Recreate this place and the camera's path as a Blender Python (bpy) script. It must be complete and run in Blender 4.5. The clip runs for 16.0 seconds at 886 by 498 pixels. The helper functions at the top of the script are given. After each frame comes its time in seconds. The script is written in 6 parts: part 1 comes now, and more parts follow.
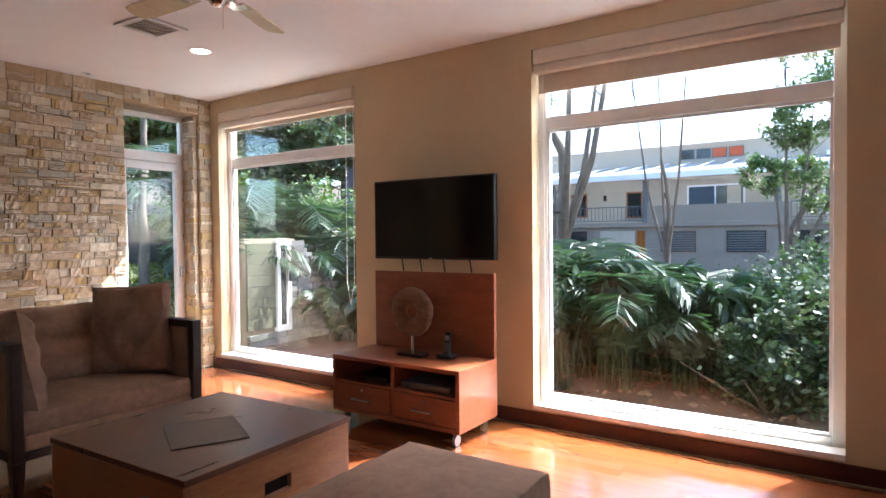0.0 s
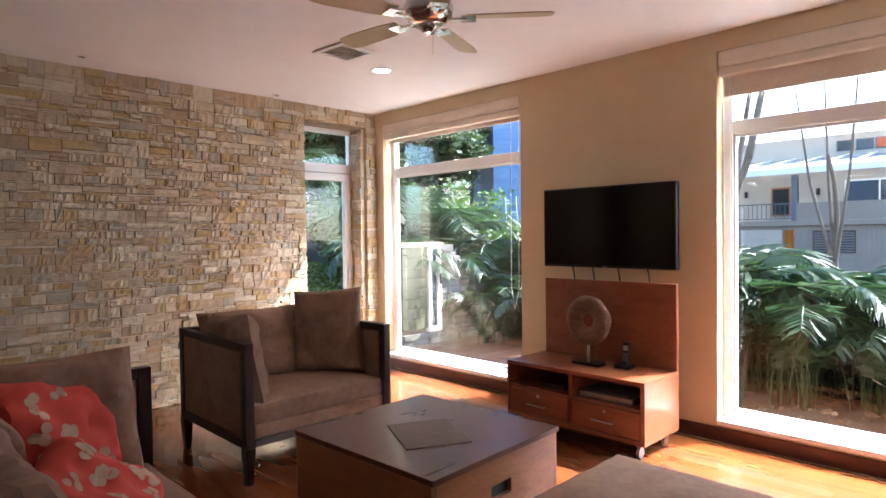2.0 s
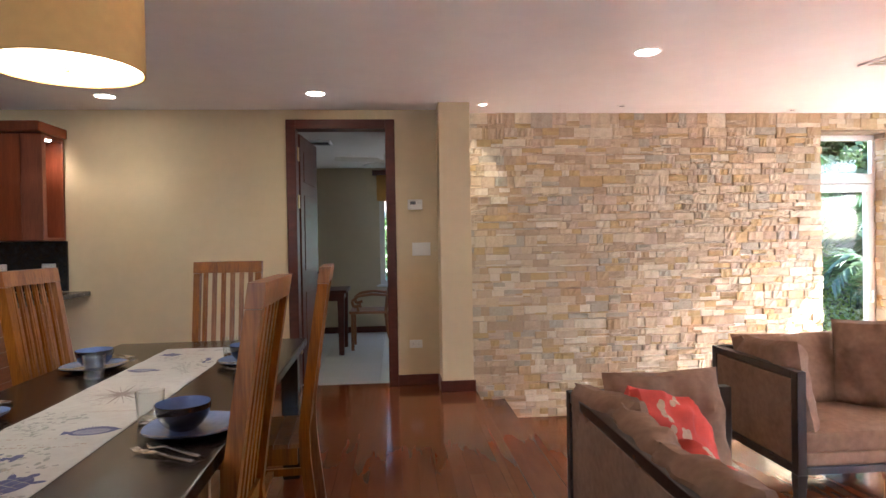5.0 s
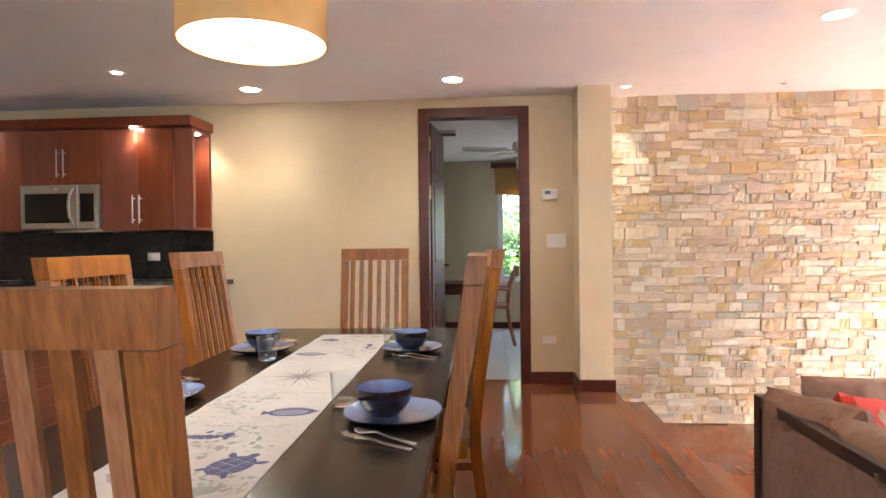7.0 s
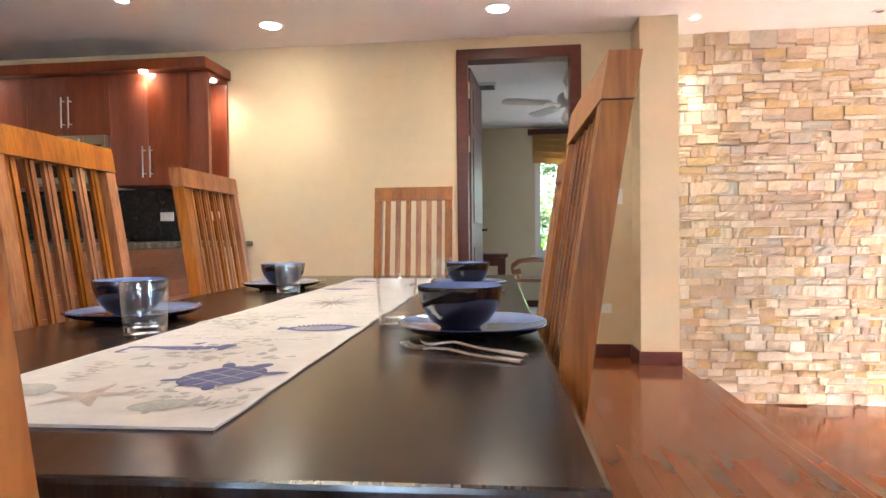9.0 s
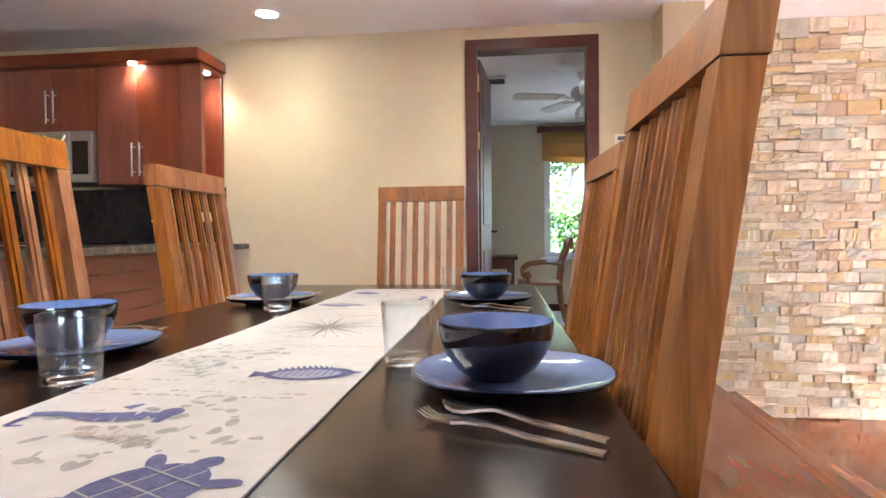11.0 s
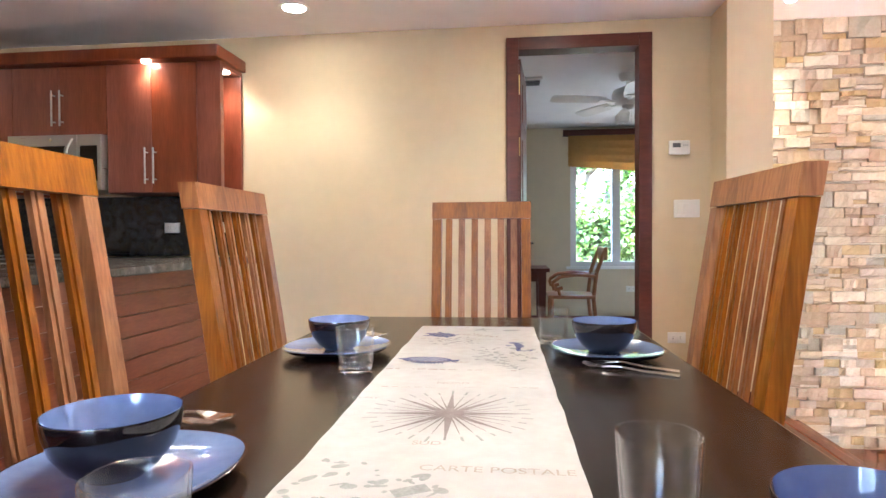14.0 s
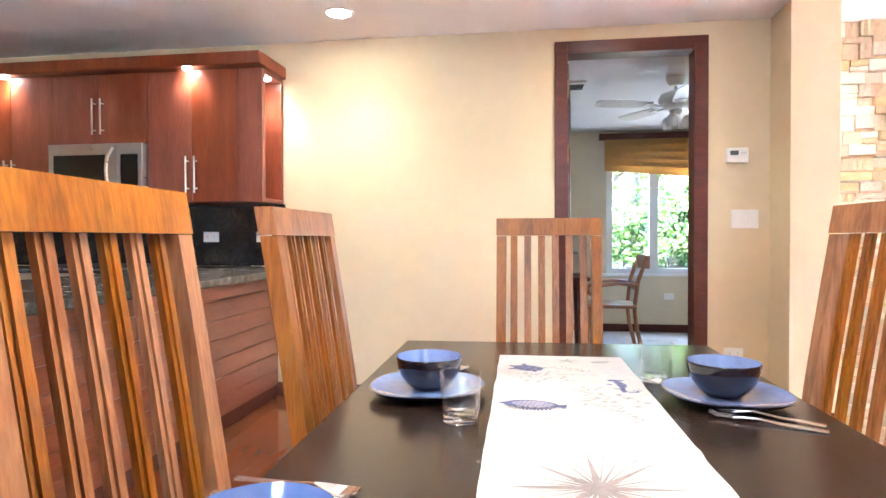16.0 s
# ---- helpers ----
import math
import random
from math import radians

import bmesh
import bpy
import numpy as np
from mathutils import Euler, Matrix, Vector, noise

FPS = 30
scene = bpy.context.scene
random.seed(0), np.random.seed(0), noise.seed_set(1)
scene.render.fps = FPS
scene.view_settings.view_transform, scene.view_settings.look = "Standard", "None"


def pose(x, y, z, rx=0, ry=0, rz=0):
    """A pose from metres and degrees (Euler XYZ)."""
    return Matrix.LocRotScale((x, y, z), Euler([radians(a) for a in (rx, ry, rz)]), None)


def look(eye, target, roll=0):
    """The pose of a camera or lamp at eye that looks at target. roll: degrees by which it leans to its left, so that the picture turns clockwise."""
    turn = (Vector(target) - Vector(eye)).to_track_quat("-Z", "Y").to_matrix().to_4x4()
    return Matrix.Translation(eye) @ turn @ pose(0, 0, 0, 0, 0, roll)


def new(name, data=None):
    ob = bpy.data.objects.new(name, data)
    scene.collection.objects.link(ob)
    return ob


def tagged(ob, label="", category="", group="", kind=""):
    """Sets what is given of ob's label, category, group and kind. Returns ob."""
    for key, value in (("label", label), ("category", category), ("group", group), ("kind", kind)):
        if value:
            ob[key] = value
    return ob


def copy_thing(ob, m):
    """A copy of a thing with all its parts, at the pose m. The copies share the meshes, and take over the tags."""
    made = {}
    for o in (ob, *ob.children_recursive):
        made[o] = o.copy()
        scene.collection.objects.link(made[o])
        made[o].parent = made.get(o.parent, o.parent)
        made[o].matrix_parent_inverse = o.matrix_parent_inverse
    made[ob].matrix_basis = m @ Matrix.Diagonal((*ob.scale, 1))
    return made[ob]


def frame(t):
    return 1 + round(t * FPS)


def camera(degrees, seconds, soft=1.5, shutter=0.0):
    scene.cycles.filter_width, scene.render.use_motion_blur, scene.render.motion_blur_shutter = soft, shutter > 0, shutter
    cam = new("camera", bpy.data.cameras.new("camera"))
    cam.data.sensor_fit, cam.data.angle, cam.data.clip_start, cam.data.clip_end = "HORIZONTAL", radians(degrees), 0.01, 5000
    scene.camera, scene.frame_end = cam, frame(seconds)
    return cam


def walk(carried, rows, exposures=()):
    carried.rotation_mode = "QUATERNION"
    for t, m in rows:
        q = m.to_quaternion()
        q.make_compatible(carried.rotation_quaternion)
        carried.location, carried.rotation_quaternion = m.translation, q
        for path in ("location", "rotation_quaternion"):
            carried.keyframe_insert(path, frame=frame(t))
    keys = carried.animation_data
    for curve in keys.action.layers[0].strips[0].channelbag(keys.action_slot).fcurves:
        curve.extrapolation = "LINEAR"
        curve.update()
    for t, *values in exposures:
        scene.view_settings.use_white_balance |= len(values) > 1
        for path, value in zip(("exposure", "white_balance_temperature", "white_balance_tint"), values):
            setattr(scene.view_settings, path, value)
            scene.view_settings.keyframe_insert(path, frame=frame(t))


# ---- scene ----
cam = camera(72.4, 16.0)
PATH = [
    (0, (2.040, -5.651, 1.016), (3.689, -4.521, 0.971), -0.64),
    (0.5, (1.995, -5.583, 1.034), (3.624, -4.425, 0.981), -0.71),
    (1, (1.899, -5.466, 1.034), (3.491, -4.257, 0.985), -0.65),
    (1.5, (1.811, -5.385, 1.055), (3.346, -4.104, 1.008), -0.59),
    (2, (1.699, -5.375, 1.097), (3.101, -3.949, 1.052), -0.74),
    (2.5, (1.593, -5.399, 1.133), (2.819, -3.820, 1.087), -0.97),
    (3, (1.392, -5.454, 1.194), (2.468, -3.768, 1.157), -0.90),
    (3.5, (1.256, -5.535, 1.266), (2.145, -3.744, 1.231), -0.95),
    (4, (1.172, -5.547, 1.276), (1.807, -3.651, 1.256), -1.09),
    (4.5, (1.059, -5.535, 1.285), (1.424, -3.569, 1.263), -1.04),
    (5, (0.944, -5.477, 1.292), (1.103, -3.483, 1.269), -1.00),
    (7.5, (0.560, -5.152, 1.164), (0.391, -3.159, 1.143), -0.66),
    (8, (0.513, -4.969, 1.069), (0.329, -2.977, 1.044), -0.72),
    (8.5, (0.468, -4.855, 0.985), (0.259, -2.867, 0.957), -0.68),
    (9, (0.421, -4.765, 0.928), (0.195, -2.778, 0.892), -0.60),
    (9.5, (0.360, -4.657, 0.939), (0.132, -2.671, 0.904), -0.50),
    (12, (0.349, -4.375, 0.973), (0.109, -2.390, 0.933), -0.62),
    (12.5, (0.322, -4.295, 0.991), (0.088, -2.309, 0.955), -0.59),
    (13, (0.258, -4.247, 0.992), (0.024, -2.261, 0.955), -0.51),
    (13.5, (0.149, -4.205, 1.015), (-0.086, -2.219, 0.978), -0.43),
    (14, (0.051, -4.172, 1.045), (-0.183, -2.186, 1.009), -0.30),
    (14.5, (-0.029, -4.145, 1.049), (-0.263, -2.159, 1.013), -0.30),
    (15, (-0.102, -4.114, 1.065), (-0.344, -2.129, 1.032), -0.21),
    (15.5, (-0.144, -4.101, 1.106), (-0.410, -2.119, 1.074), -0.19),
    (16, (-0.152, -4.076, 1.117), (-0.441, -2.098, 1.081), -0.19),
]
EXPOSURES = [(t, s, k, 10) for t, s, k in ((0, 2.3, 5500), (2.5, 2.8, 5500), (3.5, 3.1, 5500), (4, 3.35, 5450), (5, 4.0, 5500), (7.5, 5.0, 5600), (9, 5.15, 5600), (9.5, 5.15, 5500), (12, 5.12, 5200), (12.5, 5.02, 5200), (14.5, 5.35, 5250), (16, 5.75, 5100))]
walk(cam, [(t, look(e, g, r)) for t, e, g, r in PATH], EXPOSURES)

# world and sun: light comes in through the window wall, from the far right
SUN = Vector((1.0, -0.49, 1.25)).normalized()
world = bpy.data.worlds.new("sky")
scene.world = world
world.use_nodes = True
wn = world.node_tree.nodes
sky = wn.new("ShaderNodeTexSky")
sky.sky_type, sky.sun_disc = "NISHITA", False
sky.sun_elevation = math.asin(SUN.z)
sky.sun_rotation = math.atan2(SUN.x, SUN.y)
world.node_tree.links.new(sky.outputs[0], wn["Background"].inputs[0])
wn["Background"].inputs[1].default_value = 0.15
sl = bpy.data.lights.new("sun", "SUN")
sl.energy, sl.angle, sl.color = 5.0, radians(0.5), (1.0, 0.93, 0.82)
new("sun", sl).matrix_world = look(SUN * 40, (0, 0, 0))

CEIL, LOW, TREAD = 2.49, -0.38, -0.19      # ceiling, living floor, tread
STONE, WALLX, GLASS = 0.15, 6.06, 6.21      # stone face, window wall face, glass


def spot(name, x, y, z, watts, angle, blend, color, size=0.04, tilt=(0, 0)):
    d = bpy.data.lights.new(name, "SPOT")
    d.energy, d.spot_size, d.spot_blend, d.color, d.shadow_soft_size = watts, radians(angle), blend, color, size
    o = new(name, d)
    o.matrix_world = look((x, y, z), (x + tilt[0], y + tilt[1], z - 1))
    return o


WARM = (1.0, 0.83, 0.60)
DOWNLIGHTS = [(2.58, -1.70), (-1.31, -0.50), (0.34, -0.60), (4.93, -1.38)]
for x, y in DOWNLIGHTS:
    spot("downlight_beam", x, y, CEIL - 0.03, 1.15, 120, 0.9, WARM)
spot("stone_beam", 1.735, -0.2, CEIL - 0.02, 1.8, 50, 0.8, WARM, tilt=(0, 0.5))
bulb = bpy.data.lights.new("pendant_bulb", "POINT")
bulb.energy, bulb.color, bulb.shadow_soft_size = 1.15, (1.0, 0.86, 0.66), 0.08
new("pendant_bulb", bulb).location = (-0.19, -3.25, 2.08)
# fill lamp in an added, unseen window of the wall behind the walk
d = bpy.data.lights.new("south_fill", "AREA")
d.shape, d.size, d.size_y, d.energy, d.color = "RECTANGLE", 1.5, 1.1, 1.35, (0.95, 0.98, 1.0)
new("south_fill", d).matrix_world = look((-0.7, -8.72, 1.5), (-0.6, 0, 1.2))
# added lamp for sky light, in the unseen right part of the study's window
d = bpy.data.lights.new("study_fill", "AREA")
d.shape, d.size, d.size_y, d.energy, d.color = "RECTANGLE", 0.36, 1.1, 0.44, (0.95, 0.98, 1.0)
new("study_fill", d).matrix_world = look((1.93, 3.47, 1.4), (1.0, 0, 1.0))

# ---- materials ----


def mat(name, color, rough=0.5, metal=0.0, var=0.15, scale=6.0, bump=0.0, bscale=60.0, stretch=(1, 1, 1), color2=None, rnd=0.0, coat=0.0, spec=0.5):
    """A surface with two scales of colour variation, grain along a stretch, and fine relief."""
    m = bpy.data.materials.new(name)
    m.use_nodes = True
    nt = m.node_tree
    n, l = nt.nodes, nt.links
    b = n["Principled BSDF"]
    tc = n.new("ShaderNodeTexCoord")
    mp = n.new("ShaderNodeMapping")
    mp.inputs["Scale"].default_value = stretch
    l.new(tc.outputs["Object"], mp.inputs[0])
    n1 = n.new("ShaderNodeTexNoise")
    n1.inputs["Scale"].default_value, n1.inputs["Detail"].default_value = scale, 6
    l.new(mp.outputs[0], n1.inputs[0])
    n2 = n.new("ShaderNodeTexNoise")
    n2.inputs["Scale"].default_value, n2.inputs["Detail"].default_value = scale * 7, 4
    l.new(mp.outputs[0], n2.inputs[0])
    add = n.new("ShaderNodeMath")
    add.operation = "MULTIPLY_ADD"
    add.inputs[1].default_value = 0.45
    l.new(n2.outputs[0], add.inputs[0])
    half = n.new("ShaderNodeMath")
    half.operation = "MULTIPLY"
    half.inputs[1].default_value = 0.55
    l.new(n1.outputs[0], half.inputs[0])
    l.new(half.outputs[0], add.inputs[2])
    ramp = n.new("ShaderNodeValToRGB")
    c2 = color2 or tuple(min(1, c * (1 + var)) for c in color)
    c1 = color if color2 else tuple(c * (1 - var) for c in color)
    ramp.color_ramp.elements[0].position, ramp.color_ramp.elements[1].position = 0.34, 0.66
    ramp.color_ramp.elements[0].color, ramp.color_ramp.elements[1].color = (*c1, 1), (*c2, 1)
    l.new(add.outputs[0], ramp.inputs[0])
    out = ramp.outputs[0]
    if rnd:
        oi = n.new("ShaderNodeObjectInfo")
        ge = n.new("ShaderNodeNewGeometry")
        sm = n.new("ShaderNodeMath")
        sm.operation = "ADD"
        l.new(oi.outputs["Random"], sm.inputs[0])
        l.new(ge.outputs["Random Per Island"], sm.inputs[1])
        fr = n.new("ShaderNodeMath")
        fr.operation = "FRACT"
        l.new(sm.outputs[0], fr.inputs[0])
        mr = n.new("ShaderNodeMapRange")
        mr.inputs[3].default_value, mr.inputs[4].default_value = 1 - rnd, 1 + rnd
        l.new(fr.outputs[0], mr.inputs[0])
        hs = n.new("ShaderNodeHueSaturation")
        l.new(mr.outputs[0], hs.inputs["Value"])
        mr2 = n.new("ShaderNodeMapRange")
        mr2.inputs[3].default_value, mr2.inputs[4].default_value = 1 + 1.1 * rnd, 1 - 1.1 * rnd
        l.new(fr.outputs[0], mr2.inputs[0])
        l.new(mr2.outputs[0], hs.inputs["Saturation"])
        if rnd > 0.2:
            wv = n.new("ShaderNodeMath")
            wv.operation = "SINE"
            wm = n.new("ShaderNodeMath")
            wm.operation, wm.inputs[1].default_value = "MULTIPLY", 41.0
            l.new(fr.outputs[0], wm.inputs[0])
            l.new(wm.outputs[0], wv.inputs[0])
            wh = n.new("ShaderNodeMath")
            wh.operation, wh.inputs[1].default_value, wh.inputs[2].default_value = "MULTIPLY_ADD", 0.012, 0.5
            l.new(wv.outputs[0], wh.inputs[0])
            l.new(wh.outputs[0], hs.inputs["Hue"])
        l.new(out, hs.inputs["Color"])
        out = hs.outputs[0]
    l.new(out, b.inputs["Base Color"])
    b.inputs["Metallic"].default_value = metal
    b.inputs["Specular IOR Level"].default_value = spec
    b.inputs["Coat Weight"].default_value = coat
    b.inputs["Coat Roughness"].default_value = 0.07
    rr = n.new("ShaderNodeMapRange")
    rr.inputs[3].default_value, rr.inputs[4].default_value = max(0.02, rough - 0.08), min(1, rough + 0.08)
    l.new(n1.outputs[0], rr.inputs[0])
    l.new(rr.outputs[0], b.inputs["Roughness"])
    if bump:
        n3 = n.new("ShaderNodeTexNoise")
        n3.inputs["Scale"].default_value, n3.inputs["Detail"].default_value = bscale, 5
        l.new(mp.outputs[0], n3.inputs[0])
        bp = n.new("ShaderNodeBump")
        bp.inputs["Strength"].default_value, bp.inputs["Distance"].default_value = bump, 0.01
        l.new(n3.outputs[0], bp.inputs["Height"])
        l.new(bp.outputs[0], b.inputs["Normal"])
    return m


def glow(name, color, strength):
    m = bpy.data.materials.new(name)
    m.use_nodes = True
    b = m.node_tree.nodes["Principled BSDF"]
    b.inputs["Base Color"].default_value = (0.9, 0.9, 0.88, 1)
    b.inputs["Emission Color"].default_value, b.inputs["Emission Strength"].default_value = (*color, 1), strength
    return m


def glass(name, rough=0.0, ior=1.45, tint=(1, 1, 1), thin=False):
    m = bpy.data.materials.new(name)
    m.use_nodes = True
    b = m.node_tree.nodes["Principled BSDF"]
    b.inputs["Base Color"].default_value = (*tint, 1)
    b.inputs["Roughness"].default_value, b.inputs["IOR"].default_value = rough, ior
    b.inputs["Transmission Weight"].default_value = 1.0
    return m


def leafy(name, c1, c2):
    m = mat(name, c1, 0.45, color2=c2, scale=2.0, rnd=0.35)
    b = m.node_tree.nodes["Principled BSDF"]
    b.inputs["Transmission Weight"].default_value = 0.0
    b.inputs["Subsurface Weight"].default_value = 0.0
    tr = m.node_tree.nodes.new("ShaderNodeBsdfTranslucent")
    mix = m.node_tree.nodes.new("ShaderNodeMixShader")
    mix.inputs[0].default_value = 0.35
    src = b.inputs["Base Color"].links[0].from_socket
    l = m.node_tree.links
    l.new(src, tr.inputs[0])
    l.new(b.outputs[0], mix.inputs[1])
    l.new(tr.outputs[0], mix.inputs[2])
    l.new(mix.outputs[0], m.node_tree.nodes["Material Output"].inputs[0])
    return m


M_WALL = mat("cream_paint", (0.62, 0.49, 0.30), 0.7, var=0.04, scale=1.5, bump=0.06, bscale=220)
M_CEIL = mat("ceiling_paint", (0.84, 0.82, 0.80), 0.8, var=0.03, scale=1.0, bump=0.04, bscale=200)
M_STONE = mat("ledger_stone", (0.80, 0.78, 0.75), 0.72, color2=(1.0, 1.0, 1.0), scale=7, bump=0.45, bscale=30)
st_n, st_l = M_STONE.node_tree.nodes, M_STONE.node_tree.links
st_b = st_n["Principled BSDF"]
st_grain = st_b.inputs["Base Color"].links[0].from_socket
st_oi, st_ge, st_add, st_fr = st_n.new("ShaderNodeObjectInfo"), st_n.new("ShaderNodeNewGeometry"), st_n.new("ShaderNodeMath"), st_n.new("ShaderNodeMath")
st_fr.operation = "FRACT"
st_l.new(st_oi.outputs["Random"], st_add.inputs[0])
st_l.new(st_ge.outputs["Random Per Island"], st_add.inputs[1])
st_l.new(st_add.outputs[0], st_fr.inputs[0])
st_ramp = st_n.new("ShaderNodeValToRGB")
st_ramp.color_ramp.interpolation = "CONSTANT"
STONE_TINTS = [(0.63, 0.51, 0.335), (0.53, 0.39, 0.225), (0.725, 0.645, 0.49), (0.565, 0.45, 0.305), (0.485, 0.435, 0.335), (0.665, 0.55, 0.37), (0.55, 0.40, 0.19), (0.58, 0.465, 0.34), (0.685, 0.60, 0.435), (0.49, 0.37, 0.24)]
while len(st_ramp.color_ramp.elements) < len(STONE_TINTS):
    st_ramp.color_ramp.elements.new(0.5)
for k, c in enumerate(STONE_TINTS):
    st_ramp.color_ramp.elements[k].position = k / len(STONE_TINTS)
    st_ramp.color_ramp.elements[k].color = (*c, 1)
st_l.new(st_fr.outputs[0], st_ramp.inputs[0])
st_mul = st_n.new("ShaderNodeVectorMath")
st_mul.operation = "MULTIPLY"
st_l.new(st_ramp.outputs[0], st_mul.inputs[0])
st_l.new(st_grain, st_mul.inputs[1])
st_l.new(st_mul.outputs[0], st_b.inputs["Base Color"])
M_GREYSTONE = mat("grey_ledger_stone", (0.12, 0.11, 0.10), 0.9, color2=(0.22, 0.205, 0.19), scale=7, bump=0.6, bscale=35, rnd=0.2)
M_MORTAR = mat("stone_backing", (0.32, 0.25, 0.17), 0.95, var=0.2, scale=20, bump=0.3)
M_FLOOR = mat("mahogany_floor", (0.13, 0.036, 0.013), 0.27, color2=(0.195, 0.060, 0.021), scale=0.7, stretch=(3, 0.5, 3), rnd=0.04)
for lk in list(M_FLOOR.node_tree.nodes["Principled BSDF"].inputs["Roughness"].links):
    M_FLOOR.node_tree.links.remove(lk)
M_FLOOR.node_tree.nodes["Principled BSDF"].inputs["Roughness"].default_value = 0.12
M_FLOORGAP = mat("floor_joint", (0.085, 0.024, 0.010), 0.6, var=0.2)
M_BASE = mat("dark_mahogany_trim", (0.085, 0.022, 0.013), 0.42, var=0.25, scale=3, stretch=(1, 1, 6), bump=0.05, spec=0.3)
M_WHITE = mat("white_upvc", (0.8, 0.79, 0.77), 0.35, var=0.03, scale=2)
M_BLIND = mat("cream_blind_fabric", (0.72, 0.62, 0.5), 0.85, var=0.05, scale=4, bump=0.08, bscale=400)
M_GLASS = glass("window_glass", 0.0, 1.45)
M_TUMBLER = bpy.data.materials.new("tumbler_glass")
M_TUMBLER.use_nodes = True
tn, tl = M_TUMBLER.node_tree.nodes, M_TUMBLER.node_tree.links
tlw, tpw, ttr, tgl, tmx = tn.new("ShaderNodeLayerWeight"), tn.new("ShaderNodeMath"), tn.new("ShaderNodeBsdfTransparent"), tn.new("ShaderNodeBsdfGlossy"), tn.new("ShaderNodeMixShader")
tpw.operation, tpw.inputs[1].default_value = "POWER", 3.8
tadd = tn.new("ShaderNodeMath")
tadd.operation, tadd.inputs[1].default_value, tadd.inputs[2].default_value = "MULTIPLY_ADD", 0.9, 0.045
ttr.inputs["Color"].default_value = (0.975, 0.985, 0.985, 1)
tgl.inputs["Roughness"].default_value = 0.03
tl.new(tlw.outputs["Facing"], tpw.inputs[0])
tl.new(tpw.outputs[0], tadd.inputs[0])
tl.new(tadd.outputs[0], tmx.inputs[0])
tl.new(ttr.outputs[0], tmx.inputs[1])
tl.new(tgl.outputs[0], tmx.inputs[2])
tl.new(tmx.outputs[0], tn["Material Output"].inputs[0])
M_GLASSBASE = glass("thick_glass_base", 0.0, 1.45)
M_SUEDE = mat("taupe_suede", (0.185, 0.098, 0.056), 0.9, color2=(0.285, 0.162, 0.098), scale=4, bump=0.15, bscale=350)
M_ESPRESSO = mat("espresso_wood", (0.028, 0.013, 0.009), 0.35, var=0.35, scale=4, stretch=(3, 3, 0.6), bump=0.05)
M_CORAL = mat("coral_fabric", (0.52, 0.05, 0.028), 0.85, var=0.1, scale=5, bump=0.1, bscale=400)
M_LITTER = mat("dry_leaves", (0.10, 0.065, 0.04), 0.9, color2=(0.19, 0.13, 0.08), scale=9, rnd=0.3)
M_DISC = mat("sand_print", (0.44, 0.30, 0.19), 0.85, var=0.08, scale=30)
M_COFTOP = mat("coffee_table_top", (0.12, 0.05, 0.027), 0.3, var=0.3, scale=3, stretch=(6, 1, 1), spec=0.3)
M_COFSIDE = mat("warm_mahogany", (0.24, 0.085, 0.03), 0.35, color2=(0.36, 0.15, 0.055), scale=2.5, stretch=(1.5, 1.5, 7), coat=0.15)
M_CONSOLE = mat("console_mahogany", (0.17, 0.05, 0.022), 0.32, color2=(0.27, 0.09, 0.04), scale=2.5, stretch=(6, 1, 6), coat=0.15)
M_TEAK = mat("teak", (0.16, 0.050, 0.011), 0.40, color2=(0.38, 0.15, 0.036), scale=2.2, stretch=(9, 9, 0.7), bump=0.08, bscale=40, rnd=0.12, spec=0.3)
M_CHERRY = mat("cherry_cabinet", (0.15, 0.03, 0.011), 0.33, color2=(0.24, 0.06, 0.022), scale=2.0, stretch=(7, 7, 0.7), rnd=0.08, coat=0.15)
M_TABLE = mat("black_stained_wood", (0.015, 0.009, 0.007), 0.2, color2=(0.032, 0.019, 0.014), scale=3, stretch=(10, 0.6, 1), bump=0.03, spec=0.36)
M_GRANITE = mat("black_granite", (0.004, 0.004, 0.005), 0.12, color2=(0.03, 0.03, 0.032), scale=25)
M_COUNTER = mat("grey_granite", (0.045, 0.04, 0.035), 0.25, color2=(0.16, 0.145, 0.125), scale=20)
M_STEEL = mat("brushed_steel", (0.55, 0.54, 0.52), 0.3, metal=1.0, var=0.06, scale=3, stretch=(1, 1, 40))
M_CUTLERY = mat("polished_cutlery", (0.86, 0.85, 0.84), 0.24, metal=1.0, var=0.03)
M_CHROME = mat("chrome", (0.75, 0.74, 0.72), 0.12, metal=1.0, var=0.03)
M_BRASS = mat("brass", (0.6, 0.42, 0.16), 0.3, metal=1.0, var=0.1)
M_BLACK = mat("black_plastic", (0.008, 0.008, 0.009), 0.3, var=0.2)
M_SCREEN = mat("tv_screen", (0.003, 0.003, 0.0035), 0.12, var=0.1)
M_BLUE = mat("blue_glaze", (0.14, 0.195, 0.40), 0.1, color2=(0.19, 0.26, 0.49), scale=8, coat=0.4)
M_NAVY = mat("dark_glaze", (0.009, 0.006, 0.009), 0.1, var=0.3, scale=20, coat=0.4)
M_LINEN = mat("printed_linen", (0.45, 0.43, 0.425), 0.9, color2=(0.54, 0.52, 0.515), scale=5, bump=0.15, bscale=500)
M_INK = mat("indigo_print", (0.06, 0.06, 0.17), 0.9, color2=(0.14, 0.14, 0.28), scale=60)
M_INK2 = mat("sepia_print", (0.30, 0.25, 0.215), 0.9, color2=(0.44, 0.385, 0.345), scale=40)
M_INK4 = mat("mauve_print", (0.20, 0.165, 0.16), 0.9, color2=(0.31, 0.265, 0.26), scale=40)
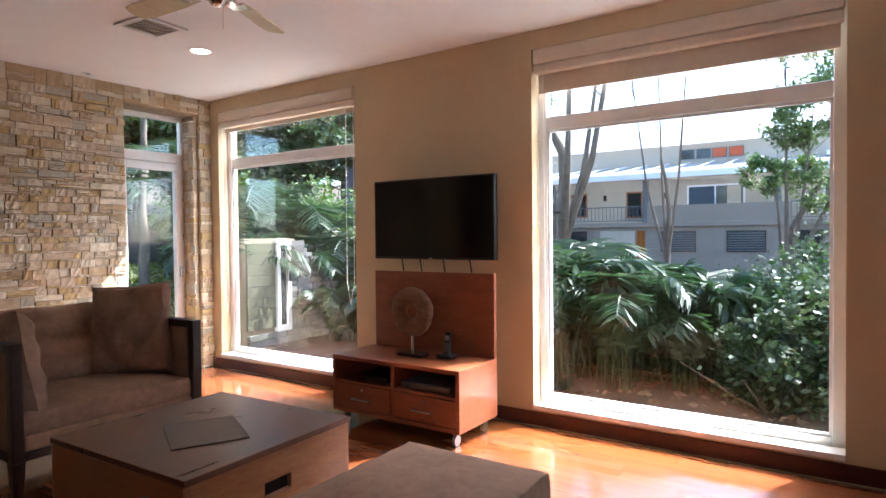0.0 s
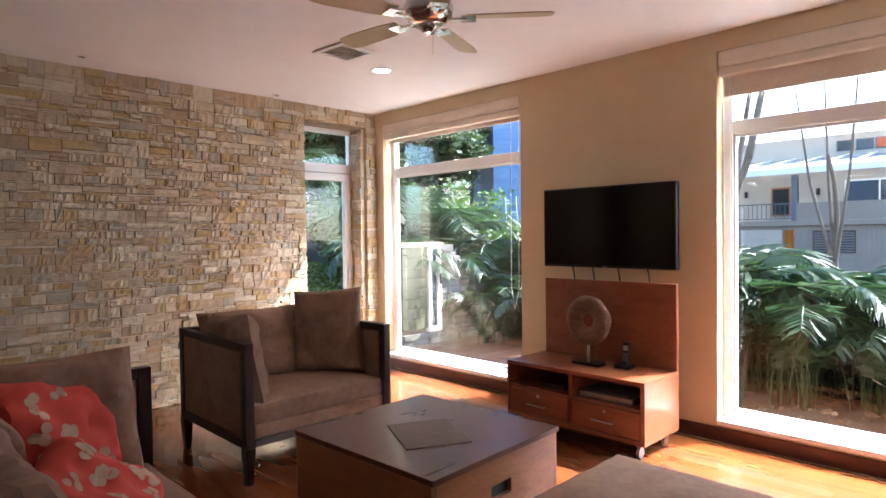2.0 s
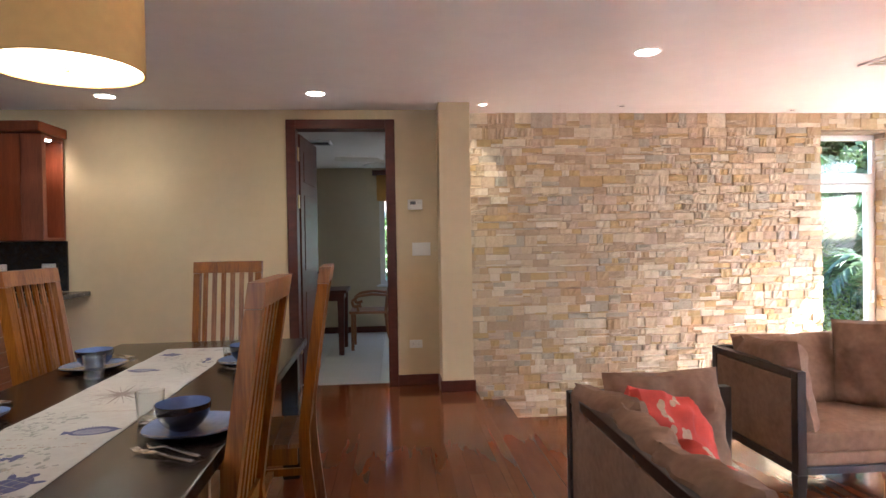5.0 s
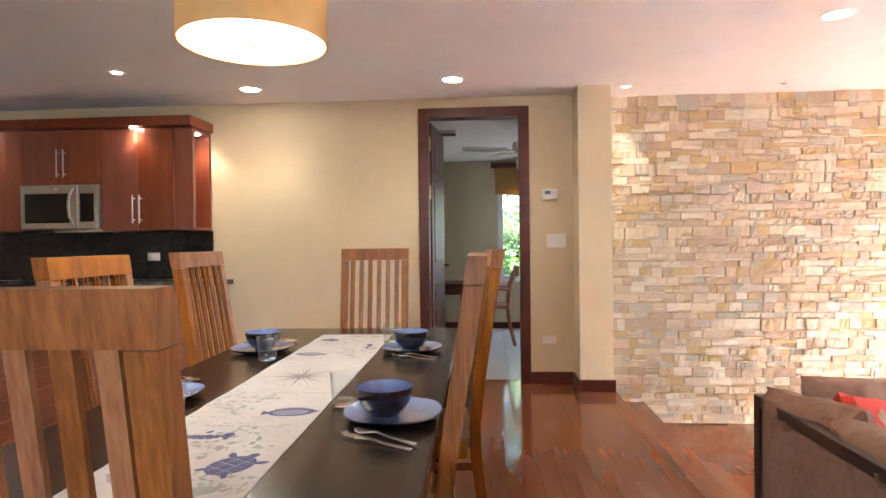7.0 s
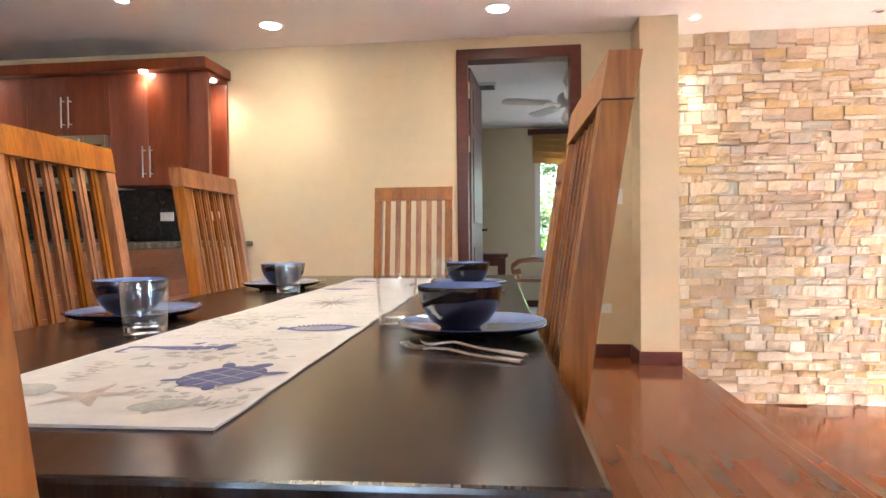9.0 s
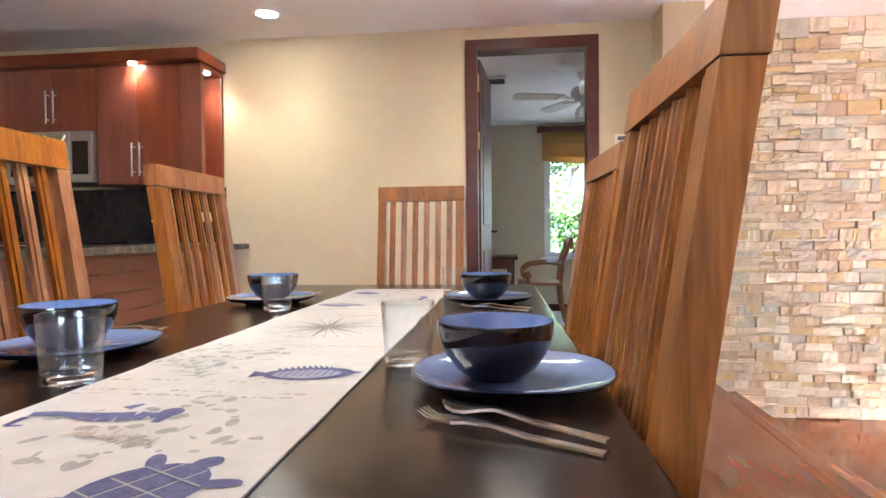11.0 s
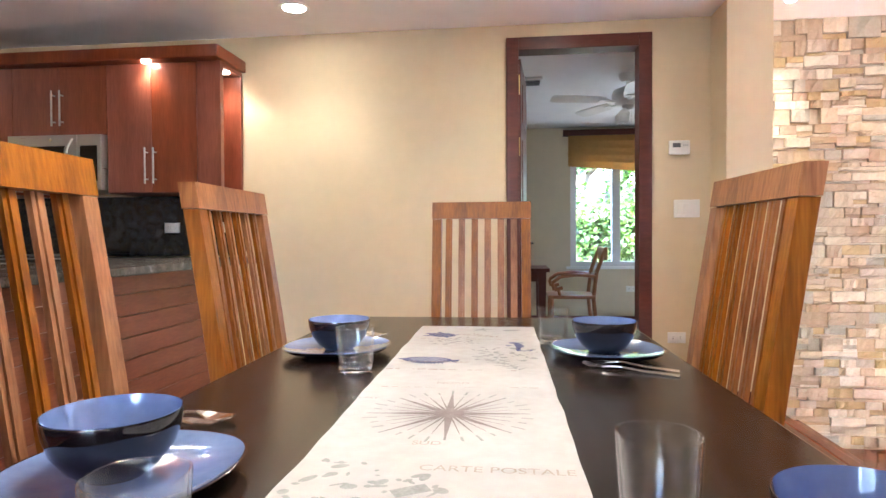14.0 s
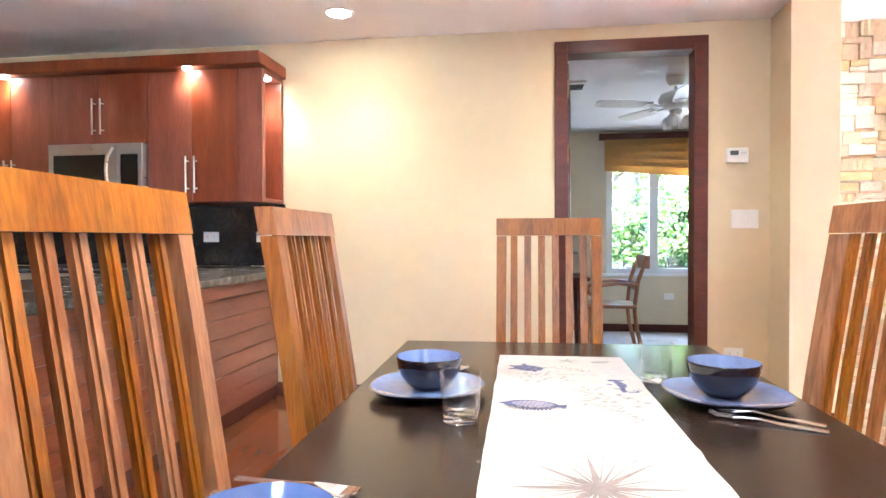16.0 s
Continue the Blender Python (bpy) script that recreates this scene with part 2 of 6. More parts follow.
M_INK3 = mat("grey_print", (0.25, 0.25, 0.245), 0.9, color2=(0.38, 0.38, 0.37), scale=30)
M_INK5 = mat("pale_violet_print", (0.22, 0.22, 0.32), 0.9, color2=(0.34, 0.34, 0.43), scale=50)
M_SHADE = mat("lamp_shade_fabric", (0.62, 0.38, 0.13), 0.85, var=0.08, scale=3, bump=0.08, bscale=300)
M_TILE = mat("white_floor_tile", (0.62, 0.62, 0.6), 0.3, var=0.05, scale=3, rnd=0.03)
M_STUDY = mat("study_paint", (0.62, 0.53, 0.37), 0.75, var=0.03, scale=1.5, bump=0.05, bscale=220)
M_SWITCH = mat("white_plastic", (0.75, 0.73, 0.68), 0.4, var=0.03)
M_FAN = mat("pale_maple_blade", (0.5, 0.42, 0.24), 0.4, var=0.12, scale=3, stretch=(1, 8, 1))
M_MAT = mat("woven_placemat", (0.12, 0.08, 0.055), 0.95, color2=(0.21, 0.15, 0.105), scale=8, stretch=(1, 14, 1), bump=0.5, bscale=120)
M_RING = mat("carved_pale_wood", (0.10, 0.048, 0.026), 0.8, color2=(0.22, 0.12, 0.066), scale=10, stretch=(1, 1, 3), bump=0.8, bscale=40)
M_GROUND = mat("leaf_litter_soil", (0.055, 0.04, 0.028), 0.95, color2=(0.11, 0.085, 0.055), scale=3, bump=0.5, bscale=20)
M_GRASS = leafy("grass_blades", (0.16, 0.22, 0.05), (0.34, 0.38, 0.12))
M_LEAF = leafy("tree_leaves", (0.06, 0.115, 0.028), (0.17, 0.26, 0.075))
M_LEAF2 = leafy("dark_leaves", (0.026, 0.052, 0.02), (0.075, 0.12, 0.045))
M_PALM = leafy("palm_fronds", (0.022, 0.05, 0.02), (0.06, 0.105, 0.042))
M_BARK = mat("bark", (0.11, 0.085, 0.065), 0.95, color2=(0.22, 0.18, 0.14), scale=6, stretch=(1, 1, 0.3), bump=0.8, bscale=18)
M_DECK = mat("deck_boards", (0.075, 0.042, 0.026), 0.6, color2=(0.125, 0.072, 0.044), scale=3, stretch=(1, 8, 1), rnd=0.12)
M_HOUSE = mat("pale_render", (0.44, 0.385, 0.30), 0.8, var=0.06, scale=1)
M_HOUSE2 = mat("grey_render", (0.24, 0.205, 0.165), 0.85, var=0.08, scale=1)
M_ROOF = mat("white_metal_roof", (0.75, 0.77, 0.8), 0.4, var=0.04, scale=1)
M_BLUEHOUSE = mat("blue_siding", (0.14, 0.24, 0.4), 0.7, var=0.06, scale=2, rnd=0.05)
M_YELLOW = mat("yellow_siding", (0.132, 0.126, 0.072), 0.7, var=0.05, scale=2, rnd=0.05)
M_DARKWIN = mat("dark_window", (0.02, 0.022, 0.025), 0.1, var=0.2)
M_GREYPOST = mat("grey_paint", (0.1, 0.11, 0.12), 0.6, var=0.1)
M_ORANGE = mat("orange_paint", (0.5, 0.1, 0.03), 0.7, var=0.1)
M_LAMPON = glow("lamp_on", (1.0, 0.86, 0.62), 4.0)
M_DIFF = glow("lit_diffuser", (1.0, 0.86, 0.6), 1.1)

# ---- mesh helpers ----


def bx(bm, x0, x1, y0, y1, z0, z1, bevel=0.0, m=None):
    """A box, with its edges rounded off."""
    vs = [bm.verts.new((x, y, z)) for x in (x0, x1) for y in (y0, y1) for z in (z0, z1)]
    fs = [bm.faces.new([vs[i] for i in q]) for q in ((0, 1, 3, 2), (4, 6, 7, 5), (0, 4, 5, 1), (2, 3, 7, 6), (0, 2, 6, 4), (1, 5, 7, 3))]
    if m:
        bmesh.ops.transform(bm, matrix=m, verts=vs)
    if bevel:
        bmesh.ops.bevel(bm, geom=list({e for f in fs for e in f.edges}), offset=bevel, segments=2, affect="EDGES", profile=0.6)
    return bm


def cyl(bm, r0, r1, z0, z1, seg=24, m=None):
    r = bmesh.ops.create_cone(bm, cap_ends=True, segments=seg, radius1=r0, radius2=r1, depth=z1 - z0, matrix=(m or Matrix()) @ Matrix.Translation((0, 0, (z0 + z1) / 2)))
    return bm


def rod(bm, a, b, r, seg=10, r2=None):
    a, b = Vector(a), Vector(b)
    m = Matrix.Translation(a) @ (b - a).to_track_quat("Z", "Y").to_matrix().to_4x4()
    return cyl(bm, r, r if r2 is None else r2, 0, (b - a).length, seg, m)


def lathe(bm, prof, seg=40, square=0.0, m=None, caps=(True, True)):
    """A profile of (radius, height) turned round z; square pushes the plan towards a rounded square."""
    rings = []
    for r, z in prof:
        ring = []
        for i in range(seg):
            a = 2 * math.pi * i / seg
            k = 1.0
            if square:
                k = (1 - square) + square / (abs(math.cos(a)) ** 4 + abs(math.sin(a)) ** 4) ** 0.25
            ring.append(bm.verts.new((r * k * math.cos(a), r * k * math.sin(a), z)))
        rings.append(ring)
    for p, q in zip(rings, rings[1:]):
        for i in range(seg):
            bm.faces.new((p[i], p[(i + 1) % seg], q[(i + 1) % seg], q[i]))
    if caps[0] and prof[0][0] > 0:
        bm.faces.new(rings[0][::-1])
    if caps[1] and prof[-1][0] > 0:
        bm.faces.new(rings[-1])
    if m:
        bmesh.ops.transform(bm, matrix=m, verts=[v for r in rings for v in r])
    return bm


def part(name, bm, material, parent=None, label="", smooth=False):
    """Links a bmesh as one mesh object, under a thing or a part."""
    me = bpy.data.meshes.new(name)
    bmesh.ops.recalc_face_normals(bm, faces=bm.faces)
    if smooth:
        for f in bm.faces:
            f.smooth = True
    bm.to_mesh(me)
    bm.free()
    for one in material if isinstance(material, (list, tuple)) else [material]:
        me.materials.append(one)
    if smooth:
        me.set_sharp_from_angle(angle=radians(40))
    o = new(name, me)
    o.parent = parent
    if label:
        o["label"] = label
    return o


def B(*a, **k):
    return bx(bmesh.new(), *a, **k)


def C(*a, **k):
    return cyl(bmesh.new(), *a, **k)


def thing(name, m, label, category, group="", kind=""):
    o = new(name)
    o.empty_display_size = 0.1
    o.matrix_basis = m
    return tagged(o, label, category, group, kind)


def struct(name, bm, material, label="", category=""):
    return tagged(part(name, bm, material), label, category, kind="structure")


def from_arrays(name, verts, faces, material, parent=None):
    me = bpy.data.meshes.new(name)
    me.from_pydata(verts, [], faces)
    me.materials.append(material)
    o = new(name, me)
    o.parent = parent
    return o


def cushion(w, d, h, puff=0.35, seed=0, n=22, wrinkle=0.017):
    """A stuffed cushion: a w x d pad, thick in the middle, thin at its seam, with pulled corners and folds."""
    bm = bmesh.new()
    grid = {}
    for s in (1, -1):
        for i in range(n + 1):
            for j in range(n + 1):
                u, v = 2 * i / n - 1, 2 * j / n - 1
                e = i in (0, n) or j in (0, n)
                if s < 0 and e:
                    grid[s, i, j] = grid[1, i, j]
                    continue
                t = ((1 - u ** 4) * (1 - v ** 4)) ** puff
                pull = 1 - 0.05 * (1 - abs(u)) * (abs(v) ** 3) - 0.05 * (1 - abs(v)) * (abs(u) ** 3)
                wob = wrinkle * noise.noise(Vector((u * 2.2 + seed * 7.3, v * 2.2, s * 3.0))) * 2 + wrinkle * 0.7 * noise.noise(Vector((u * 7, v * 4 + seed, s)))
                grid[s, i, j] = bm.verts.new((u * w / 2 * pull, v * d / 2 * pull, s * (h / 2 * t) + wob * (0.3 if e else 1)))
        for i in range(n):
            for j in range(n):
                q = [grid[s, i, j], grid[s, i + 1, j], grid[s, i + 1, j + 1], grid[s, i, j + 1]]
                if len(set(q)) == 4:
                    bm.faces.new(q if s > 0 else q[::-1])
    return bm

# ---- structure ----
XL, YB = -5.2, -8.6       # kitchen end wall, wall behind the walk
struct("ceiling", B(XL, 6.4, YB, 0.6, CEIL, CEIL + 0.15), M_CEIL, "smooth off-white painted ceiling", "ceiling")
sub = struct("floor", B(XL, 1.60, YB, 0.12, -0.5, -0.016), M_FLOORGAP, "polished dark red mahogany plank floor", "floor")
sub_low = struct("floor_living", B(1.93, 6.3, YB, 0.55, -0.6, LOW - 0.016), M_FLOORGAP, "polished mahogany plank floor of the sunken living room", "floor")
step = struct("step", B(1.585, 1.91, YB, 0.14, -0.6, TREAD - 0.03), M_BASE, "dark mahogany step down to the living room", "step")
part("tread", B(1.60, 1.95, YB, 0.14, TREAD - 0.03, TREAD, 0.006), M_FLOOR, step)
part("nosing", B(1.56, 1.63, YB, 0.12, -0.03, 0.0, 0.006), M_FLOOR, step)
part("riser", B(1.60, 1.615, YB, 0.12, TREAD, -0.03), M_FLOOR, step)

wn_bm = bmesh.new()
for a in ((XL, 0.0, 0.0, 0.13, 0, CEIL), (0.96, 1.335, 0.0, 0.13, 0, CEIL), (0.0, 0.96, 0.0, 0.13, 2.40, CEIL)):
    bx(wn_bm, *a)
struct("wall_north", wn_bm, M_WALL, "cream painted plaster wall with a doorway", "wall")
struct("wall_column", B(1.335, 1.605, -0.30, 0.4, -0.5, CEIL, 0.004), M_WALL, "cream painted square column beside the stone wall", "column")
struct("wall_west", B(XL - 0.15, XL, YB, 0.13, 0, CEIL), M_WALL, "cream painted end wall", "wall")
so = bmesh.new()
for a in ((XL, -1.5, -0.6, CEIL), (0.1, 6.4, -0.6, CEIL), (-1.5, 0.1, 2.1, CEIL), (-1.5, 0.1, -0.6, 0.9)):
    bx(so, a[0], a[1], YB - 0.15, YB, a[2], a[3])
struct("wall_south", so, M_WALL, "cream painted back wall with a small added window", "wall")
# window added out of view, to hold the fill lamp
w4 = thing("window_4", pose(-1.5, YB - 0.05, 0.9), "added, unseen white-framed window in the back wall", "window", kind="structure")
fb = bmesh.new()
for a in (0, 0.77, 1.54):
    bx(fb, a, a + 0.06, -0.03, 0.03, 0, 1.2, 0.005)
for a in (0, 1.14):
    bx(fb, 0.06, 1.54, -0.028, 0.028, a, a + 0.06, 0.005)
part("window_frame", fb, M_WHITE, w4)
p = part("pane", B(0.06, 1.54, -0.004, 0.004, 0.06, 1.14), M_GLASS, w4)
p.visible_shadow = False

# window wall with two tall openings
WINS = [(-1.955, 0.01), (-5.60, -3.69)]
SILL, HEAD = -0.25, 2.355
we = bmesh.new()
for y0, y1 in ((0.01, 0.45), (-3.69, -1.955), (YB, -5.60)):
    bx(we, WALLX, WALLX + 0.24, y0, y1, -0.6, CEIL)
for y0, y1 in WINS:
    bx(we, WALLX, WALLX + 0.24, y0, y1, -0.6, SILL)
    bx(we, WALLX, WALLX + 0.24, y0, y1, HEAD, CEIL)
struct("wall_east", we, M_WALL, "cream painted wall with two tall picture windows", "wall")

for k, (y0, y1) in enumerate(WINS):
    w = thing("window_%d" % (k + 1), pose(GLASS, y0, SILL), "tall white-framed picture window with a transom", "window", kind="structure")
    L = y1 - y0
    H = HEAD - SILL
    t = 0.065
    tz = 2.025 if k == 0 else 2.035      # height of the transom bar above the sill
    fb = bmesh.new()
    for a in ((0, t), (L - t, L)):
        bx(fb, -0.035, 0.035, a[0], a[1], 0, H, 0.006)
    bx(fb, -0.035, 0.035, t, L - t, 0, t, 0.006)
    bx(fb, -0.035, 0.035, t, L - t, H - t, H, 0.006)
    part("window_frame", fb, M_WHITE, w)
    part("transom_bar", B(-0.034, 0.034, t, L - t, tz, tz + 0.095, 0.006), M_WHITE, w)
    ins = bmesh.new()
    for a in ((t, t + 0.018), (L - t - 0.018, L - t)):
        bx(ins, -0.02, 0.02, a[0], a[1], t, tz, 0.003)
    bx(ins, -0.02, 0.02, t, L - t, t, t + 0.018, 0.003)
    bx(ins, -0.02, 0.02, t, L - t, tz - 0.018, tz, 0.003)
    part("glazing_bead", ins, M_WHITE, w)
    for nm, za, zb in (("pane", t + 0.01, tz), ("pane", tz + 0.095, H - t)):
        p = part(nm, B(-0.004, 0.004, t, L - t, za, zb), M_GLASS, w)
        p.visible_shadow = False
    part("window_sill", B(WALLX - GLASS - 0.02, -0.036, 0.0, L, -0.015, 0.02, 0.006), M_WHITE, w)
    # roller blind
    bl = tagged(thing("roller_blind", pose(WALLX + 0.03, y0, 0), "cream fabric roller blind, nearly rolled up, above a window", "blind", "roller blinds"), "")
    part("cassette", B(-0.045, 0.06, 0.01, L - 0.01, 2.24, 2.355, 0.03), M_BLIND, bl)
    zb = 2.14 if k == 0 else 2.04
    part("valance", B(-0.03, 0.05, 0.015, L - 0.015, 2.18, 2.24, 0.012), M_BLIND, bl)
    part("fabric", B(0.03, 0.034, 0.03, L - 0.03, zb + 0.02, 2.185), M_BLIND, bl)
    part("bottom_bar", B(0.024, 0.04, 0.03, L - 0.03, zb, zb + 0.024, 0.006), M_BLIND, bl)
    ch = bmesh.new()
    yc = L - 0.03
    pts = [(0.0, yc, 2.3), (-0.005, yc - 0.01, 1.2), (-0.012, yc - 0.015, 0.35), (0.0, yc - 0.035, 0.22), (0.012, yc - 0.05, 0.35), (0.005, yc - 0.05, 1.2), (0.0, yc - 0.045, 2.3)]
    for a, b in zip(pts, pts[1:]):
        rod(ch, a, b, 0.0035, 6)
    part("bead_chain", ch, M_WHITE, bl)
    if k == 0:
        ch = bmesh.new()
        pts = [(0.02, 0.06, 2.2), (0.02, 0.07, 0.6), (0.02, 0.12, 0.4), (0.02, 0.16, 0.6), (0.02, 0.15, 2.2)]
        for a, b in zip(pts, pts[1:]):
            rod(ch, a, b, 0.0035, 6)
        part("bead_chain", ch, M_WHITE, bl)

# baseboards
def skirting(x0, x1, y0, y1, z0):
    return struct("baseboard", B(x0, x1, y0, y1, z0, z0 + 0.1, 0.004), M_BASE, "dark mahogany baseboard", "baseboard")


skirting(XL, 0.0, -0.016, -0.002, 0)
skirting(0.96, 1.32, -0.016, -0.002, 0)
skirting(1.319, 1.62, -0.316, -0.302, 0)
skirting(1.319, 1.333, -0.300, -0.018, 0)
skirting(WALLX - 0.018, WALLX - 0.002, YB, 0.1, LOW)

# stone wall: backing, and the opening with its glazed door
JX0, JX1, JTOP = 5.125, 5.88, 2.31
sb = bmesh.new()
bx(sb, 1.605, JX0, STONE + 0.03, STONE + 0.33, -0.6, CEIL)
bx(sb, JX1 + 0.03, WALLX + 0.2, STONE + 0.03, STONE + 0.33, -0.6, CEIL)
bx(sb, JX0, JX1 + 0.03, STONE + 0.03, STONE + 0.33, JTOP, CEIL)
stone_wall = struct("wall_stone", sb, M_MORTAR, "split-face ledger stone wall in cream, tan and grey", "wall")
d1 = thing("door_1", pose(JX0, STONE + 0.26, LOW), "white-framed glazed garden door with a transom light", "door", kind="structure")
DW, DH = JX1 + 0.02 - JX0, JTOP - LOW
fb = bmesh.new()
for a in ((0, 0.05), (DW - 0.05, DW)):
    bx(fb, a[0], a[1], -0.035, 0.035, 0, DH, 0.005)
bx(fb, 0.05, DW - 0.05, -0.035, 0.035, DH - 0.05, DH, 0.005)
bx(fb, 0.05, DW - 0.05, -0.035, 0.035, 2.20, 2.30, 0.005)
part("door_frame", fb, M_WHITE, d1)
fb = bmesh.new()
for a in ((0.055, 0.125), (DW - 0.125, DW - 0.055)):
    bx(fb, a[0], a[1], -0.05, 0.02, 0.01, 2.19, 0.006)
bx(fb, 0.125, DW - 0.125, -0.05, 0.02, 0.01, 0.11, 0.006)
bx(fb, 0.125, DW - 0.125, -0.05, 0.02, 2.11, 2.19, 0.006)
leaf = part("door_leaf", fb, M_WHITE, d1)
for za, zb, xa in ((0.11, 2.11, 0.125), (2.30, DH - 0.05, 0.05)):
    p = part("pane", B(xa, DW - xa, -0.012, -0.004, za, zb), M_GLASS, d1)
    p.visible_shadow = False
part("door_handle", B(DW - 0.10, DW - 0.075, -0.09, -0.05, 0.98, 1.1, 0.006), M_STEEL, leaf)

# study doorway: frame, open leaf, room behind
d2 = thing("door_2", pose(0, 0, 0), "dark mahogany door standing open into the study", "door", kind="structure")
fb = bmesh.new()
bx(fb, 0.0, 0.085, -0.022, 0.13, 0, 2.40, 0.004)
bx(fb, 0.875, 0.96, -0.022, 0.13, 0, 2.40, 0.004)
bx(fb, 0.085, 0.875, -0.022, 0.13, 2.315, 2.40, 0.004)
part("door_frame", fb, M_BASE, d2)
lm = pose(0.10, 0.135, 0, 0, 0, 86)
lb = bmesh.new()
bx(lb, 0, 0.76, 0.0, 0.035, 0.01, 2.30, 0.004, lm)
leaf2 = part("door_leaf", lb, M_BASE, d2)
for z0, z1 in ((0.25, 0.85), (1.05, 1.75), (1.87, 2.15)):
    pb = bmesh.new()
    bx(pb, 0.12, 0.64, -0.008, -0.0005, z0, z1, 0.006, lm)
    part("raised_panel", pb, M_BASE, leaf2)
hb = bmesh.new()
rod(hb, lm @ Vector((0.70, 0.0, 1.0)), lm @ Vector((0.70, -0.05, 1.0)), 0.01)
rod(hb, lm @ Vector((0.70, -0.05, 1.0)), lm @ Vector((0.60, -0.055, 1.0)), 0.009)
part("door_handle", hb, M_BLACK, leaf2)
for z in (0.3, 1.62, 2.05):
    part("hinge", B(0.0855, 0.093, 0.06, 0.132, z, z + 0.12, 0.001), M_BRASS, d2)

SX0, SX1, SY1, SCE = -1.2, 2.6, 3.35, 2.38
tile_base = struct("floor_study", bx(B(SX0, 1.33, 0.135, SY1, -0.2, -0.012), 1.33, SX1, 0.5, SY1, -0.2, -0.012), M_MORTAR, "white square ceramic tile floor of the study", "floor")
ss = bmesh.new()
bx(ss, SX0 - 0.1, SX0, 0.13, SY1, 0, SCE)
bx(ss, SX1, SX1 + 0.1, 0.5, SY1, 0, SCE)
struct("wall_study_sides", ss, M_STUDY, "cream painted study side walls", "wall")
ss = bmesh.new()
WX0, WX1, WZ0, WZ1 = 0.73, 2.15, 0.69, 2.05
bx(ss, SX0, WX0, SY1, SY1 + 0.15, 0, SCE)
bx(ss, WX1, SX1, SY1, SY1 + 0.15, 0, SCE)
bx(ss, WX0, WX1, SY1, SY1 + 0.15, 0, WZ0)
bx(ss, WX0, WX1, SY1, SY1 + 0.15, WZ1, SCE)
struct("wall_study_north", ss, M_STUDY, "pale cream study wall with a window", "wall")
struct("ceiling_study", bx(B(SX0, 1.33, 0.131, SY1 + 0.1, SCE, SCE + 0.08), 1.33, SX1, 0.5, SY1 + 0.1, SCE, SCE + 0.08), M_CEIL, "white painted study ceiling", "ceiling")
struct("baseboard", B(SX0, SX1, SY1 - 0.016, SY1 - 0.002, 0, 0.09, 0.003), M_BASE, "dark mahogany baseboard", "baseboard")
w3 = thing("window_3", pose(WX0, SY1, WZ0), "white-framed sliding window in the study", "window", kind="structure")
fb = bmesh.new()
WL, WH = WX1 - WX0, WZ1 - WZ0
for a in ((0, 0.075), (0.50, 0.60), (WL - 0.06, WL)):
    bx(fb, a[0], a[1], 0.03, 0.1, 0, WH, 0.005)
for a in ((0, 0.06), (WH - 0.06, WH)):
    bx(fb, 0.06, WL - 0.06, 0.032, 0.098, a[0], a[1], 0.005)
part("window_frame", fb, M_WHITE, w3)
p = part("pane", B(0.06, WL - 0.06, 0.06, 0.066, 0.06, WH - 0.06), M_GLASS, w3)
p.visible_shadow = False
part("window_sill", B(-0.05, WL + 0.05, -0.03, 0.03, -0.03, 0.0, 0.005), M_WHITE, w3)
# ---- living room ----
FB = LOW


def leg(bm, x, y, z0, z1, a=0.03, b=0.018):
    m = Matrix.Translation((x, y, 0))
    vs = []
    for z, s in ((z0, b), (z1, a)):
        vs += [bm.verts.new(m @ Vector((sx * s, sy * s, z))) for sx, sy in ((-1, -1), (1, -1), (1, 1), (-1, 1))]
    bm.faces.new(vs[3::-1])
    bm.faces.new(vs[4:])
    for i in range(4):
        bm.faces.new((vs[i], vs[(i + 1) % 4], vs[4 + (i + 1) % 4], vs[4 + i]))
    return bm


